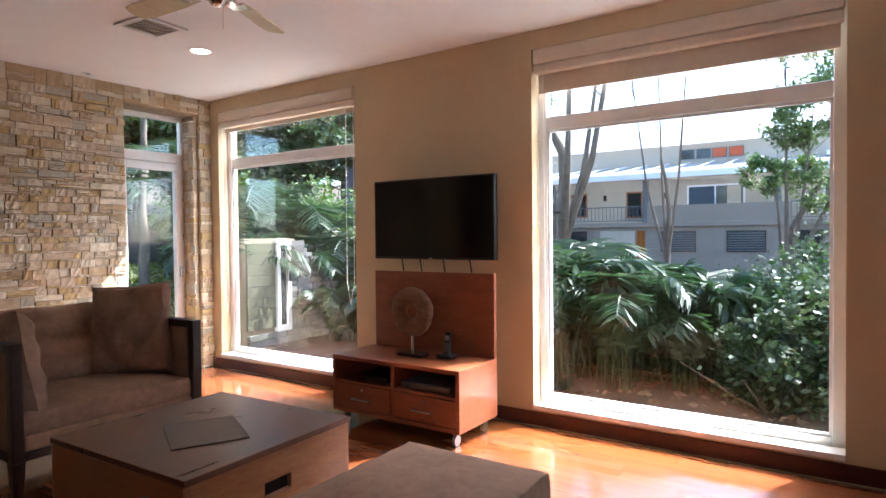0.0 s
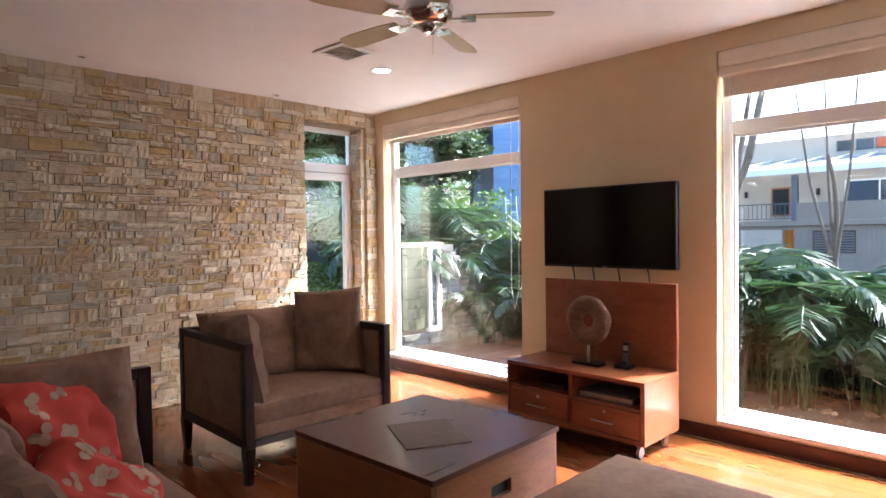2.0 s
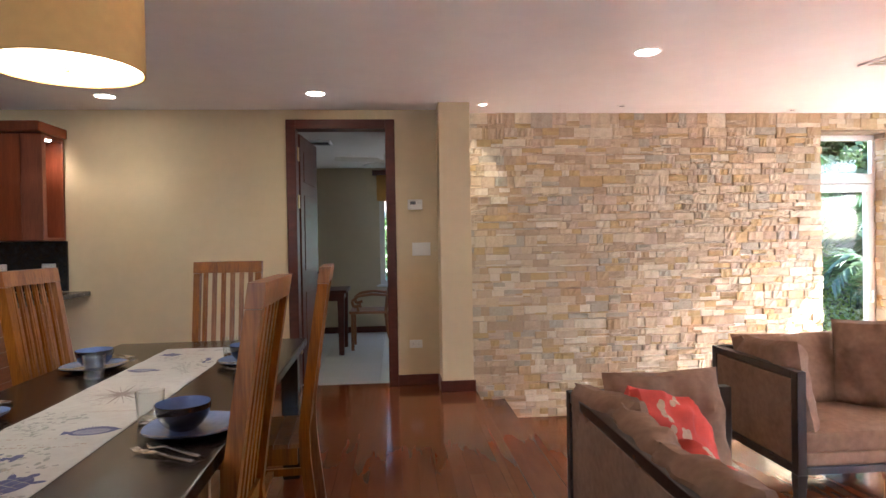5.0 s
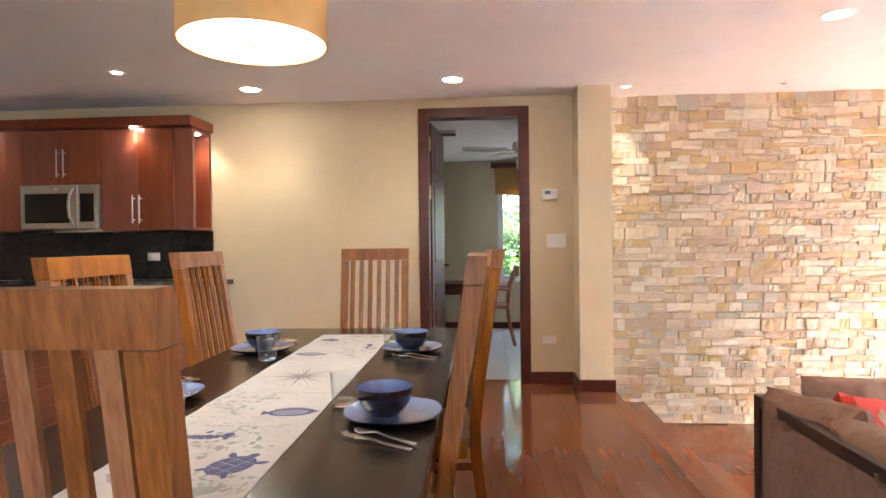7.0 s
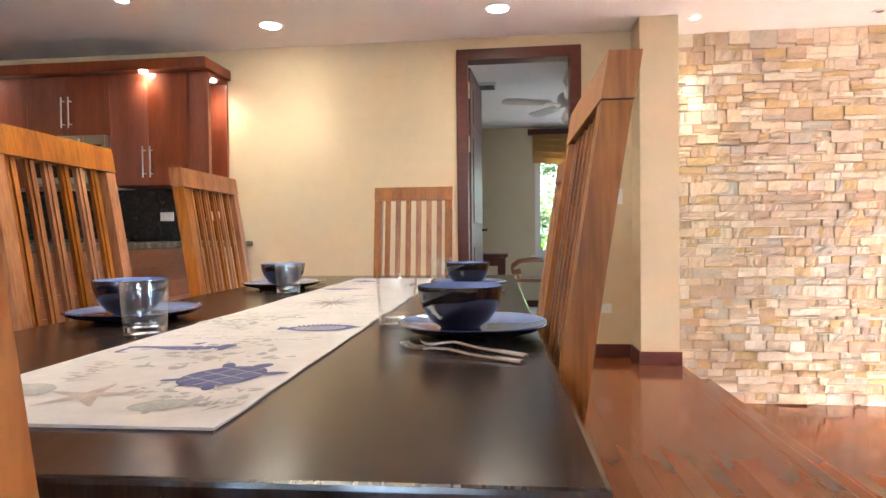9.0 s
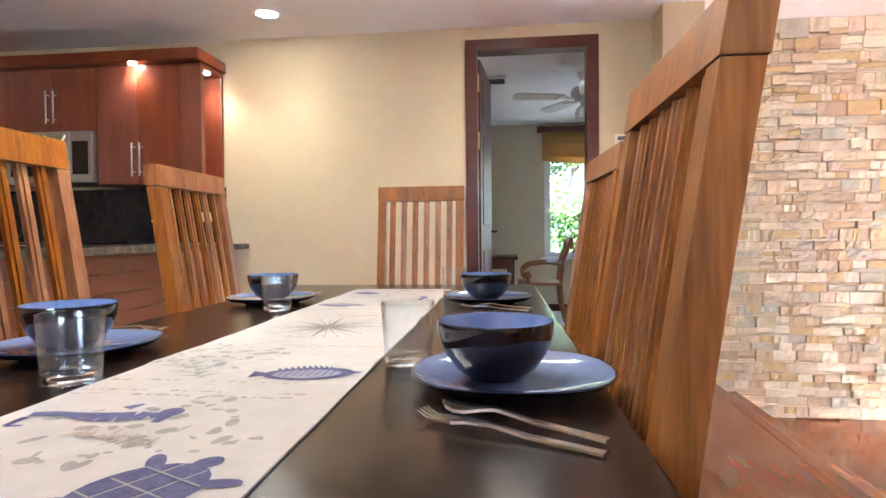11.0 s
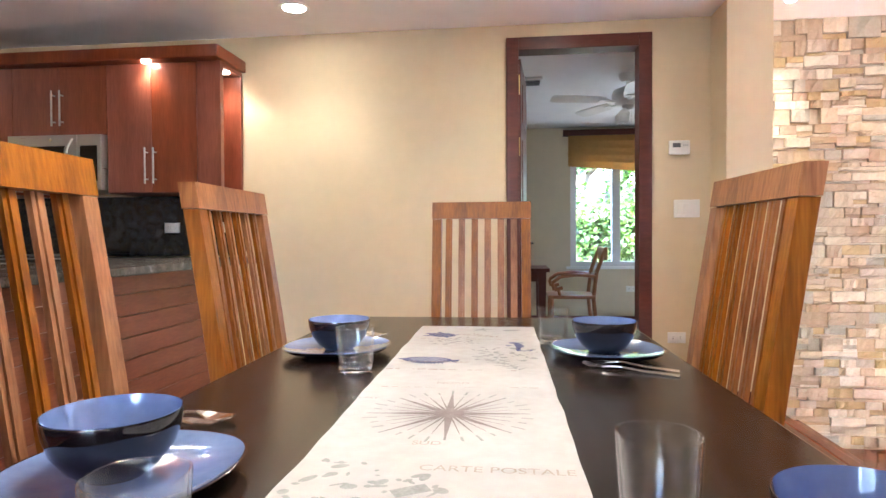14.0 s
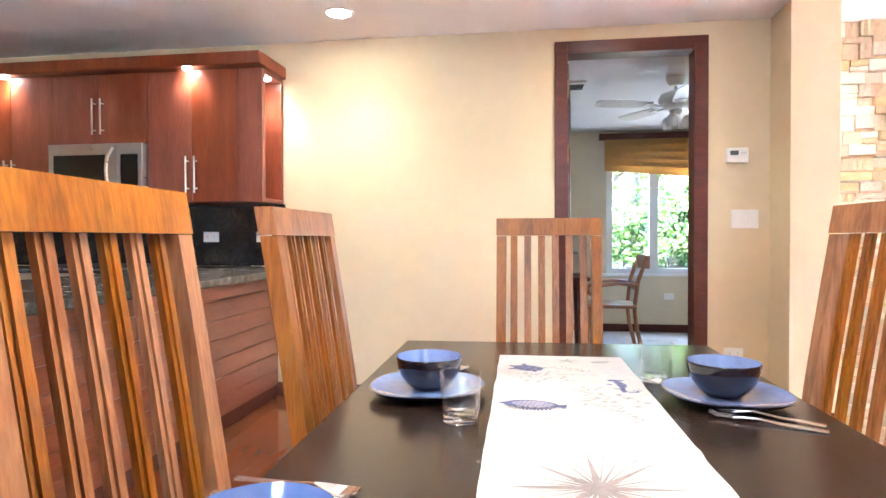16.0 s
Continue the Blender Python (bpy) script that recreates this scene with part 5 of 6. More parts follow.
# base units along the wall and the peninsula with its red wood back
for k, (x0, x1) in enumerate(((-4.7, -4.05), (-4.05, -3.42), (-2.66, -1.96))):
    bc = thing("base_cabinet", pose(0, 0, 0), "cherry kitchen base cabinet", "cabinet", "kitchen base cabinets")
    part("body", B(x0 + 0.002, x1 - 0.002, -0.58, -0.004, 0.09, 0.878), M_CHERRY, bc)
    part("plinth", B(x0 + 0.002, x1 - 0.002, -0.53, -0.01, 0, 0.089), M_BLACK, bc)
    if k < 2:
        dr = part("door", B(x0 + 0.004, x1 - 0.004, -0.602, -0.582, 0.1, 0.875, 0.003), M_CHERRY, bc)
        bar_handle(x1 - 0.05, -0.602, 0.55, 0.8, dr)
rg = thing("cooking_range", pose(-3.41, -0.64, 0), "stainless gas range with black grates and front knobs", "range")
part("body", B(0, 0.74, 0.02, 0.61, 0.02, 0.90, 0.004), M_STEEL, rg)
part("oven_door", B(0.01, 0.73, -0.005, 0.0195, 0.15, 0.72, 0.006), M_SCREEN, rg)
part("cooktop", B(0.0, 0.74, 0.0, 0.61, 0.901, 0.922, 0.004), M_BLACK, rg)
part("control_panel", B(0.0, 0.74, -0.012, 0.0195, 0.75, 0.90, 0.006), M_STEEL, rg)
for k in range(5):
    part("knob", C(0.024, 0.02, 0, 0.035, 18, pose(0.1 + k * 0.135, -0.012, 0.83, 90, 0, 0)), M_STEEL, rg)
for k in range(3):
    gb = bmesh.new()
    for q in range(4):
        rod(gb, (0.04 + k * 0.23 + q * 0.06, 0.05, 0.94), (0.04 + k * 0.23 + q * 0.06, 0.56, 0.94), 0.006, 6)
    for yy in (0.06, 0.3, 0.55):
        rod(gb, (0.04 + k * 0.23, yy, 0.936), (0.22 + k * 0.23, yy, 0.936), 0.006, 6)
    for q, yy in ((0.04, 0.06), (0.22, 0.06), (0.04, 0.55), (0.22, 0.55)):
        rod(gb, (q + k * 0.23, yy, 0.922), (q + k * 0.23, yy, 0.94), 0.006, 6)
    part("grate", gb, M_BLACK, rg)
ct = bmesh.new()
bx(ct, -2.665, -1.69, -0.62, -0.002, 0.88, 0.92, 0.006)
struct("countertop", ct, M_COUNTER, "grey-brown granite countertop", "countertop")
struct("countertop", B(-4.7, -3.415, -0.62, -0.002, 0.88, 0.92, 0.006), M_COUNTER, "grey-brown granite countertop", "countertop")
pen = thing("peninsula", pose(0, 0, 0), "kitchen peninsula with a red-brown plank back and granite top", "peninsula")
part("body", B(-2.60, -1.955, -2.75, -0.622, 0.0, 0.878), M_CHERRY, pen)
for k in range(7):
    part("plank", B(-1.954, -1.935, -2.75, -0.003, 0.085 + k * 0.1135, 0.085 + (k + 1) * 0.1135 - 0.003, 0.002), M_CONSOLE, pen)
part("plinth", B(-1.954, -1.94, -2.75, -0.003, 0.0, 0.082), M_BASE, pen)
part("worktop", B(-2.62, -1.69, -2.78, -0.622, 0.88, 0.92, 0.006), M_COUNTER, pen, "grey-brown granite top")

# ---- study ----
dk = thing("desk", pose(0.02, 1.62, 0), "dark wooden writing desk in the study", "desk")
part("desktop", B(-0.75, 0.36, -0.06, 0.62, 0.72, 0.755, 0.005), M_BASE, dk)
part("apron", B(-0.70, 0.31, -0.02, 0.58, 0.63, 0.719), M_BASE, dk)
for x in (-0.68, 0.29):
    for y2 in (0.0, 0.56):
        part("leg", leg(bmesh.new(), x, y2, 0, 0.719, 0.04, 0.028), M_BASE, dk)


def desk_chair():
    t = thing("desk_armchair", pose(0.62, 2.1, 0, 0, 0, 180), "wooden armchair with scrolled arms at the desk", "armchair")
    for y2 in (-0.22, 0.22):
        fb = bmesh.new()
        rod(fb, (0.2, y2, 0), (0.2, y2, 0.44), 0.02, 10)
        part("front_leg", fb, M_COFSIDE, t)
        fb = bmesh.new()
        pts = [(-0.28, y2, 0), (-0.22, y2, 0.25), (-0.2, y2, 0.45), (-0.23, y2, 0.7), (-0.31, y2, 0.92)]
        for a, b in zip(pts, pts[1:]):
            rod(fb, a, b, 0.02, 10)
        part("back_post", fb, M_COFSIDE, t)
        fb = bmesh.new()
        pts = [(-0.24, y2, 0.66), (-0.05, y2 * 1.1, 0.68), (0.12, y2 * 1.15, 0.66), (0.2, y2 * 1.15, 0.6), (0.18, y2 * 1.12, 0.53), (0.1, y2 * 1.1, 0.55)]
        for a, b in zip(pts, pts[1:]):
            rod(fb, a, b, 0.018, 10)
        rod(fb, (0.14, y2 * 1.1, 0.54), (0.12, y2, 0.45), 0.016, 10)
        part("scroll_arm", fb, M_COFSIDE, t)
    part("seat", B(-0.22, 0.24, -0.25, 0.25, 0.44, 0.475, 0.01), M_COFSIDE, t)
    part("crest_rail", B(-0.335, -0.295, -0.25, 0.25, 0.82, 0.95, 0.012), M_COFSIDE, t)
    part("splat", B(-0.245, -0.225, -0.2, 0.2, 0.6, 0.68, 0.006), M_COFSIDE, t)
    return t


desk_chair()
outlet(1.45, SY1 - 0.002, 0.42)
rbl = thing("roman_shade", pose(0.70, SY1 - 0.06, 0), "tan folded roman shade hanging slanted at the study window", "blind")
part("headrail", B(-0.06, 1.5, -0.03, 0.05, 2.27, 2.34, 0.004), M_BASE, rbl)
for k in range(5):
    fb = bmesh.new()
    zz = 2.28 - k * 0.075
    vs = [fb.verts.new(p) for p in ((0, 0.0, zz), (1.45, 0.0, zz), (1.45, -0.035, zz - 0.09 - 0.028 * k), (0, -0.035, zz - 0.08), (0, 0.01, zz - 0.075), (1.45, 0.01, zz - 0.085 - 0.028 * k))]
    fb.faces.new((vs[0], vs[1], vs[2], vs[3]))
    fb.faces.new((vs[3], vs[2], vs[5], vs[4]))
    bmesh.ops.solidify(fb, geom=fb.faces[:], thickness=0.004)
    part("fold", fb, M_SHADE, rbl)
sf = ceiling_fan(pose(0.98, 0.95, SCE), M_SWITCH, M_SWITCH, turn=193, drop=0.20)
sf["label"] = "white ceiling fan with small spotlights in the study"
for a in (0, 120, 240):
    part("spotlight", lathe(bmesh.new(), [(0.02, -0.38), (0.035, -0.40), (0.045, -0.33), (0.02, -0.30)], 18, m=pose(0.09 * math.cos(radians(a)), 0.09 * math.sin(radians(a)), 0)), M_SWITCH, sf)
sv = thing("ceiling_vent", pose(0.17, 1.05, SCE), "small white ceiling vent in the study", "vent")
part("frame", B(-0.12, 0.12, -0.12, 0.12, -0.02, 0, 0.004), M_WHITE, sv)
for k in range(4):
    part("slat", B(-0.1, 0.1, -0.08 + k * 0.045, -0.06 + k * 0.045, -0.026, -0.021), M_GREYPOST, sv)

# ---- outside ----
struct("ground", B(-600, 600, -600, 600, -4.0, -3.0), M_GROUND, "leaf-strewn sloping garden soil", "ground")
# garden level round the house, falling away towards the neighbours
vs, fs = [], []
nx_, ny_ = 40, 40


def terrain(x, y):
    z = -0.62 + 0.05 * noise.noise(Vector((x * 0.5, y * 0.5, 0)))
    if y > 2.5:
        z += (y - 2.5) * 0.22
    if y > 0.8 and x < 6.6:
        z += 0.12
    fall = max(0.0, min(1.0, (x - 8.5) / 14)) * max(0.0, min(1.0, (9 - y) / 9))
    return max(z - 2.2 * fall, -2.98)


for i in range(nx_ + 1):
    for j in range(ny_ + 1):
        x, y = 6.3 + i * 1.1, -16 + j * 1.1
        vs.append((x, y, terrain(x, y)))
for i in range(nx_):
    for j in range(ny_):
        a = i * (ny_ + 1) + j
        fs.append((a, a + ny_ + 1, a + ny_ + 2, a + 1))
k0 = len(vs)
for i in range(20):
    for j in range(32):
        x, y = -3.0 + i * 0.4895, 0.55 + j * 0.9
        if y > 0.4:
            vs.append((x, y, terrain(x, y)))
for i in range(19):
    for j in range(31):
        a = k0 + i * 32 + j
        fs.append((a, a + 32, a + 33, a + 1))
g = from_arrays("garden_ground", vs, fs, M_GROUND)
tagged(g, "sloping garden soil with dry leaves", "ground", kind="structure")


def blades(name, material, places, size, label, seed=0, parent=None, flat=0.5):
    """Many single leaves: each a small folded quad at a place, at a random slant."""
    r = np.random.RandomState(seed)
    P = np.asarray(places, float)
    n = len(P)
    d = r.normal(size=(n, 3))
    d[:, 2] *= flat
    d /= np.linalg.norm(d, axis=1)[:, None]
    s = np.cross(d, r.normal(size=(n, 3)))
    s /= np.linalg.norm(s, axis=1)[:, None]
    L = size * r.uniform(0.6, 1.4, n)[:, None]
    a, b = P - d * L / 2, P + d * L / 2
    q = np.stack([a, P + s * L * 0.28, b, P - s * L * 0.28], 1).reshape(-1, 3)
    me = bpy.data.meshes.new(name)
    me.vertices.add(4 * n)
    me.vertices.foreach_set("co", q.ravel())
    me.loops.add(4 * n)
    me.loops.foreach_set("vertex_index", np.arange(4 * n, dtype=np.int32))
    me.polygons.add(n)
    me.polygons.foreach_set("loop_start", np.arange(n, dtype=np.int32) * 4)
    me.polygons.foreach_set("loop_total", np.full(n, 4, dtype=np.int32))
    me.update(calc_edges=True)
    me.materials.append(material)
    o = new(name, me)
    o.parent = parent
    if label:
        o["label"] = label
    return o


def clumps(r, centre, radius, n_clumps, per, flat=0.7):
    out = []
    for _ in range(n_clumps):
        d = r.normal(size=3)
        d /= np.linalg.norm(d)
        c = np.array(centre) + d * np.array(radius) * r.uniform(0.35, 1.0)
        k = int(per * r.uniform(0.5, 1.5))
        out.append(c + r.normal(size=(k, 3)) * np.array([0.32, 0.32, 0.32 * flat]) * min(radius) * 0.45)
    return np.concatenate(out)


def tree(x, y, h, lean, r0, crowns, label, seed, material=None, leaf=0.13, kind="tree"):
    """Tapered trunk with limbs that end in leaf clumps. crowns: (dx, dy, z, radius, clumps, leaves)."""
    r = np.random.RandomState(seed)
    z0 = terrain(x, y) - 0.1
    t = thing("tree", pose(x, y, z0), label, kind, "garden trees")
    bm = bmesh.new()
    p = Vector((0, 0, 0))
    n = 8
    spine = []
    for i in range(n + 1):
        k = i / n
        spine.append(Vector((lean[0] * k + 0.10 * r.randn() * k, lean[1] * k + 0.10 * r.randn() * k, h * k)))
    for i in range(n):
        rod(bm, spine[i], spine[i + 1], r0 * (1 - 0.65 * i / n), 10, r0 * (1 - 0.65 * (i + 1) / n))
    for dx, dy, z, rad, nc, per in crowns:
        a = spine[min(n, max(2, int(n * 0.6)))]
        e = Vector((dx, dy, z - z0))
        m1 = a.lerp(e, 0.5) + Vector((0, 0, -0.15 * (e - a).length))
        rod(bm, a, m1, r0 * 0.42, 8, r0 * 0.28)
        rod(bm, m1, e, r0 * 0.28, 8, r0 * 0.1)
        for q in range(5):
            v = Vector(r.normal(size=3)) * rad * 0.7
            rod(bm, m1.lerp(e, 0.6), e + v, r0 * 0.10, 5, r0 * 0.03)
    part("trunk", bm, M_BARK, t, smooth=True)
    pl_ = [clumps(r, (dx, dy, z - z0), (rad, rad, rad * 0.7), nc, per) for dx, dy, z, rad, nc, per in crowns]
    if pl_:
        blades("crown", material or M_LEAF, np.concatenate(pl_), leaf, "", seed, t)
    return t


def bearing(b, d, from_=(2.04, -5.65)):
    return from_[0] + d * math.sin(radians(b)), from_[1] + d * math.cos(radians(b))


# palms: arching fronds with many leaflets
def palm(x, y, h, nf, seed, material=None, label="areca palm with arching feathery fronds", width=1.0):
    r = random.Random(seed)
    z0 = terrain(x, y) - 0.05
    t = thing("palm", pose(x, y, z0), label, "palm", "garden palms")
    vs, fs = [], []
    st = bmesh.new()
    for k in range(nf):
        a = r.uniform(0, 2 * math.pi)
        L = h * r.uniform(0.75, 1.1)
        spread = r.uniform(0.25, 0.85) * width
        bx0, by0 = r.uniform(-0.18, 0.18), r.uniform(-0.18, 0.18)
        prev = None
        pts2 = []
        for i in range(13):
            s = i / 12
            out = spread * L * 0.75 * s ** 1.7
            z = L * (1.5 * s - 0.85 * s ** 3)
            pts2.append(Vector((bx0 + out * math.cos(a), by0 + out * math.sin(a), z)))
        for p, q in zip(pts2, pts2[1:]):
            rod(st, p, q, 0.008, 5)
        side = Vector((-math.sin(a), math.cos(a), 0))
        for i in range(3, 13):
            for h2 in (0.0, 0.25, 0.5, 0.75):
                if i == 12 and h2 > 0:
                    continue
                p = pts2[i] if h2 == 0 else pts2[i].lerp(pts2[i + 1], h2)
                tang = (pts2[i] - pts2[i - 1]).normalized()
                ll = 0.32 * L / 1.5 * math.sin(0.35 + 2.5 * (i + h2 - 3) / 10) + 0.05
                for sg in (-1, 1):
                    dirv = (side * sg * 0.85 + tang * 0.55 + Vector((0, 0, -0.42 + r.uniform(-0.25, 0.2)))).normalized()
                    w = tang * 0.015
                    n0 = len(vs)
                    mid = p + dirv * ll * 0.5 + Vector((0, 0, 0.02))
                    vs += [p - w, mid - w * 1.3, p + dirv * ll, mid + w * 1.3, p + w]
                    fs.append((n0, n0 + 1, n0 + 2, n0 + 3, n0 + 4))
    part("stem", st, M_PALM, t)
    from_arrays("fronds", [tuple(v) for v in vs], fs, material or M_PALM, t)
    return t


for k, (b, d, h) in enumerate(((66.5, 6.6, 1.75), (69.0, 7.2, 1.6), (71.5, 6.6, 1.35), (74, 7.3, 1.5), (77, 6.7, 1.25), (79.5, 7.2, 1.4), (82.5, 6.8, 1.3), (68, 8.4, 1.9), (72, 8.6, 1.7), (76, 8.8, 1.6), (81, 8.6, 1.6), (85, 7.5, 1.3), (88, 8, 1.5), (64, 8.0, 1.8), (61, 9.0, 2.0))):
    palm(*bearing(b, d), h * 1.12, 22, 40 + k)
# palms and cycads past the left-hand window
for k, (b, d, h) in enumerate(((45.0, 11.5, 2.4), (42.5, 12.5, 2.8), (47.5, 11.0, 2.2), (40.0, 13.0, 3.0), (50, 11.5, 2.3), (53, 12, 2.2), (44, 9.6, 1.5), (46.5, 9.8, 1.4), (49.5, 9.6, 1.6), (37.5, 12.0, 2.6), (35.0, 13.0, 2.8), (52, 9.5, 1.5))):
    palm(*bearing(b, d), h, 16, 80 + k, label="tall garden palm with broad fronds", width=1.1)

# shrubs
def shrub(x, y, rad, seed, material=None, n=26, per=70, leaf=0.07):
    r = np.random.RandomState(seed)
    z0 = terrain(x, y)
    t = thing("shrub", pose(x, y, z0), "dense dark green garden shrub", "shrub", "garden shrubs")
    bm = bmesh.new()
    for q in range(7):
        v = Vector(r.normal(size=3)) * rad * 0.5
        v.z = abs(v.z) + rad * 0.7
        rod(bm, (0, 0, -0.05), v, 0.02, 6, 0.006)
    part("stem", bm, M_BARK, t)
    blades("leaves", material or M_LEAF2, clumps(r, (0, 0, rad * 0.8), (rad, rad, rad * 0.9), n, per), leaf, "", seed, t)


for k, (b, d, rad) in enumerate(((67.5, 7.6, 0.45), (70.5, 7.9, 0.5), (73, 7.6, 0.45), (76, 7.9, 0.5), (79, 7.7, 0.5), (82, 7.9, 0.55), (84, 6.2, 0.5), (87, 6.4, 0.75), (90, 6.6, 0.9), (86, 8.2, 1.0), (80.5, 9.4, 0.8), (75, 9.8, 0.8), (70, 9.8, 0.8), (91, 8.5, 1.2), (65, 10, 1.0))):
    shrub(*bearing(b, d), rad, 140 + k, n=int(30 + 30 * rad))
for k, (b, d, rad) in enumerate(((38, 14, 1.3), (41, 15, 1.6), (44, 14.5, 1.5), (47, 14, 1.6), (50.5, 13.5, 1.3), (54, 13, 1.3), (35.5, 15, 1.4))):
    shrub(*bearing(b, d), rad, 160 + k, M_LEAF, n=60, per=90, leaf=0.12)

# trees seen through the right-hand window
x, y = bearing(67.3, 12.0)
# the last two crowns are added above the view, to shade the deck
tree(x, y, 4.6, (-0.3, 0.1), 0.20, [(-0.6, 0.9, 4.5, 1.1, 60, 130), (0.3, -0.6, 4.8, 0.8, 26, 110), (0.2, 1.3, 3.6, 0.9, 46, 120), (-0.2, -1.1, 5.2, 0.7, 18, 90), (-1.2, -1.5, 5.3, 1.1, 60, 130), (-2.2, -1.0, 5.1, 1.0, 56, 130)], "leaning garden tree with mottled bark and two added crowns that shade the deck", 201, leaf=0.1)
x, y = bearing(76.2, 13.0)
tree(x, y, 4.2, (-0.1, 0.1), 0.085, [(-0.5, -0.5, 5.3, 0.5, 3, 30), (0.5, 0.4, 5.6, 0.5, 3, 30), (0.1, 0.9, 5.0, 0.6, 5, 30)], "slim bare-limbed tree with few leaves", 202, leaf=0.1)
x, y = bearing(83.0, 11.5)
tree(x, y, 3.4, (0.5, -0.9), 0.10, [(0.2, -0.8, 3.0, 1.0, 44, 150), (0.6, -0.2, 2.1, 0.7, 24, 130), (0.4, -1.6, 3.9, 1.0, 44, 150), (0.2, -1.3, 1.7, 0.9, 30, 130), (0.2, -0.4, 4.3, 0.9, 34, 140)], "small leafy tree leaning over the palms", 203, M_LEAF, leaf=0.07)
# wooded slope behind
for k, (b, d, h, s) in enumerate(((33, 22, 7, 2.4), (36.5, 20, 7.5, 2.6), (40, 23, 8.5, 2.8), (43, 21, 8, 2.6), (46.5, 24, 9, 2.8), (50, 26, 8.5, 2.6), (53, 30, 9, 2.6), (57, 32, 9, 2.5), (29, 20, 7, 2.5), (25, 18, 6.5, 2.4), (20, 17, 6.5, 2.4), (14, 17, 6.5, 2.4), (38, 17, 6, 2.0), (62, 46, 9, 3.0))):
    x, y = bearing(b, d)
    z = terrain(x, y) if x < 50 and y < 28 else 2.0
    tree(x, y, h * 0.7, (0.3, 0.2), 0.2, [(0, 0, z + h * 0.8, s, 60, 150), (1.0, -0.8, z + h * 0.5, s * 0.8, 44, 140), (-1.0, -0.5, z + h * 0.35, s * 0.8, 40, 140)], "broad leafy tree on the garden slope", 220 + k, M_LEAF if k % 2 or k in (0, 8) else M_LEAF2, leaf=0.17)
for k, (x, y, h) in enumerate(((1.6, 9.5, 5.0), (3.4, 10.5, 5.5), (2.6, 13.0, 6.5), (0.4, 11.0, 6.0), (5.0, 12.5, 6.0))):
    z = terrain(x, y)
    tree(x, y, h * 0.6, (0.2, 0.1), 0.12, [(0, 0, z + h * 0.7, 1.5, 40, 110), (0.3, -0.6, z + h * 0.35, 1.2, 34, 100)], "leafy tree outside the study window", 300 + k, M_LEAF, leaf=0.13)
# palm beyond the garden door, and lawn
for k, (x, y, h) in enumerate(((8.0, 6.6, 3.4), (11.0, 8.0, 2.8))):
    palm(x, y, h, 14, 120 + k, label="garden palm beyond the glazed door")
rg_ = np.random.RandomState(5)
gx = rg_.uniform(4.5, 11.5, 16000)
gy = rg_.uniform(1.2, 7.5, 16000)
gz = np.array([terrain(a, b) for a, b in zip(gx, gy)]) + 0.03
o = blades("grass", M_GRASS, np.stack([gx, gy, gz], 1), 0.09, "sunlit rough lawn", 6, None, 1.2)
tagged(o, "sunlit rough lawn grass", "grass", kind="stuff")
lx = rg_.uniform(7.0, 13, 3000)
ly = rg_.uniform(-8, 1, 3000)
lz = np.array([terrain(a, b) for a, b in zip(lx, ly)]) + 0.015
o = blades("leaf_litter", M_LITTER, np.stack([lx, ly, lz], 1), 0.09, "dry fallen leaves", 7, None, 0.15)
tagged(o, "dry fallen leaves on the soil", "leaves", kind="stuff")

for k, (x, y, rad) in enumerate(((1.3, 7.0, 0.9), (2.3, 7.4, 1.0), (3.2, 7.8, 1.0))):
    shrub(x, y, rad, 180 + k, M_LEAF, n=60, per=90, leaf=0.1)
tree(8.35, 5.6, 4.0, (0.3, 0.6), 0.11, [(0.3, 0.5, 4.2, 1.0, 30, 90), (-0.6, 0.8, 3.4, 0.8, 20, 80)], "slender garden tree with reddish bark", 331, M_LEAF, leaf=0.12)

# deck and the neighbouring wing with its stone wall
deck = struct("deck", B(6.3, 9.6, -2.4, 0.95, -0.62, -0.475), M_MORTAR, "wooden deck outside the window", "deck")
for k in range(24):
    part("deck_board", B(6.3, 9.6, -2.4 + k * 0.14, -2.4 + k * 0.14 + 0.133, -0.474, -0.45, 0.003), M_DECK, deck)
wing = thing("garden_wing", pose(0, 0, 0), "low wing with yellow siding, white door and stone wall", "building")
fb = bmesh.new()
# only the sunlit part of the wall: the sloped end stands for a shadow edge
lit_part = [[fb.verts.new((x, y, z)) for x, z in ((7.12, -0.45), (9.58, -0.45), (7.95, 1.0), (7.12, 1.0))] for y in (0.98, 1.2)]
fb.faces.new(lit_part[0])
fb.faces.new(lit_part[1][::-1])
for i in range(4):
    fb.faces.new((lit_part[0][i], lit_part[1][i], lit_part[1][(i + 1) % 4], lit_part[0][(i + 1) % 4]))
part("wall", fb, M_MORTAR, wing, "lit part of the stone-faced wall, cut along its shadow edge")
for k in range(8):
    part("siding_board", B(7.12, 7.585, 0.935, 0.979, -0.22 + k * 0.145, -0.22 + k * 0.145 + 0.142, 0.004), M_YELLOW, wing)
fb = bmesh.new()
bx(fb, 7.59, 7.65, 0.90, 0.978, -0.28, 0.98, 0.006)
bx(fb, 7.78, 7.84, 0.90, 0.978, -0.28, 0.98, 0.006)
bx(fb, 7.65, 7.78, 0.90, 0.978, -0.28, -0.2, 0.006)
bx(fb, 7.65, 7.78, 0.90, 0.978, 0.9, 0.98, 0.006)
wd = part("door", fb, M_WHITE, wing, "white-framed glazed door")
part("pane", B(7.65, 7.78, 0.945, 0.955, -0.2, 0.9), M_DARKWIN, wd)
part("handle", B(7.79, 7.81, 0.86, 0.899, 0.40, 0.55, 0.004), M_GREYPOST, wd)
rs = random.Random(9)
z = -0.45
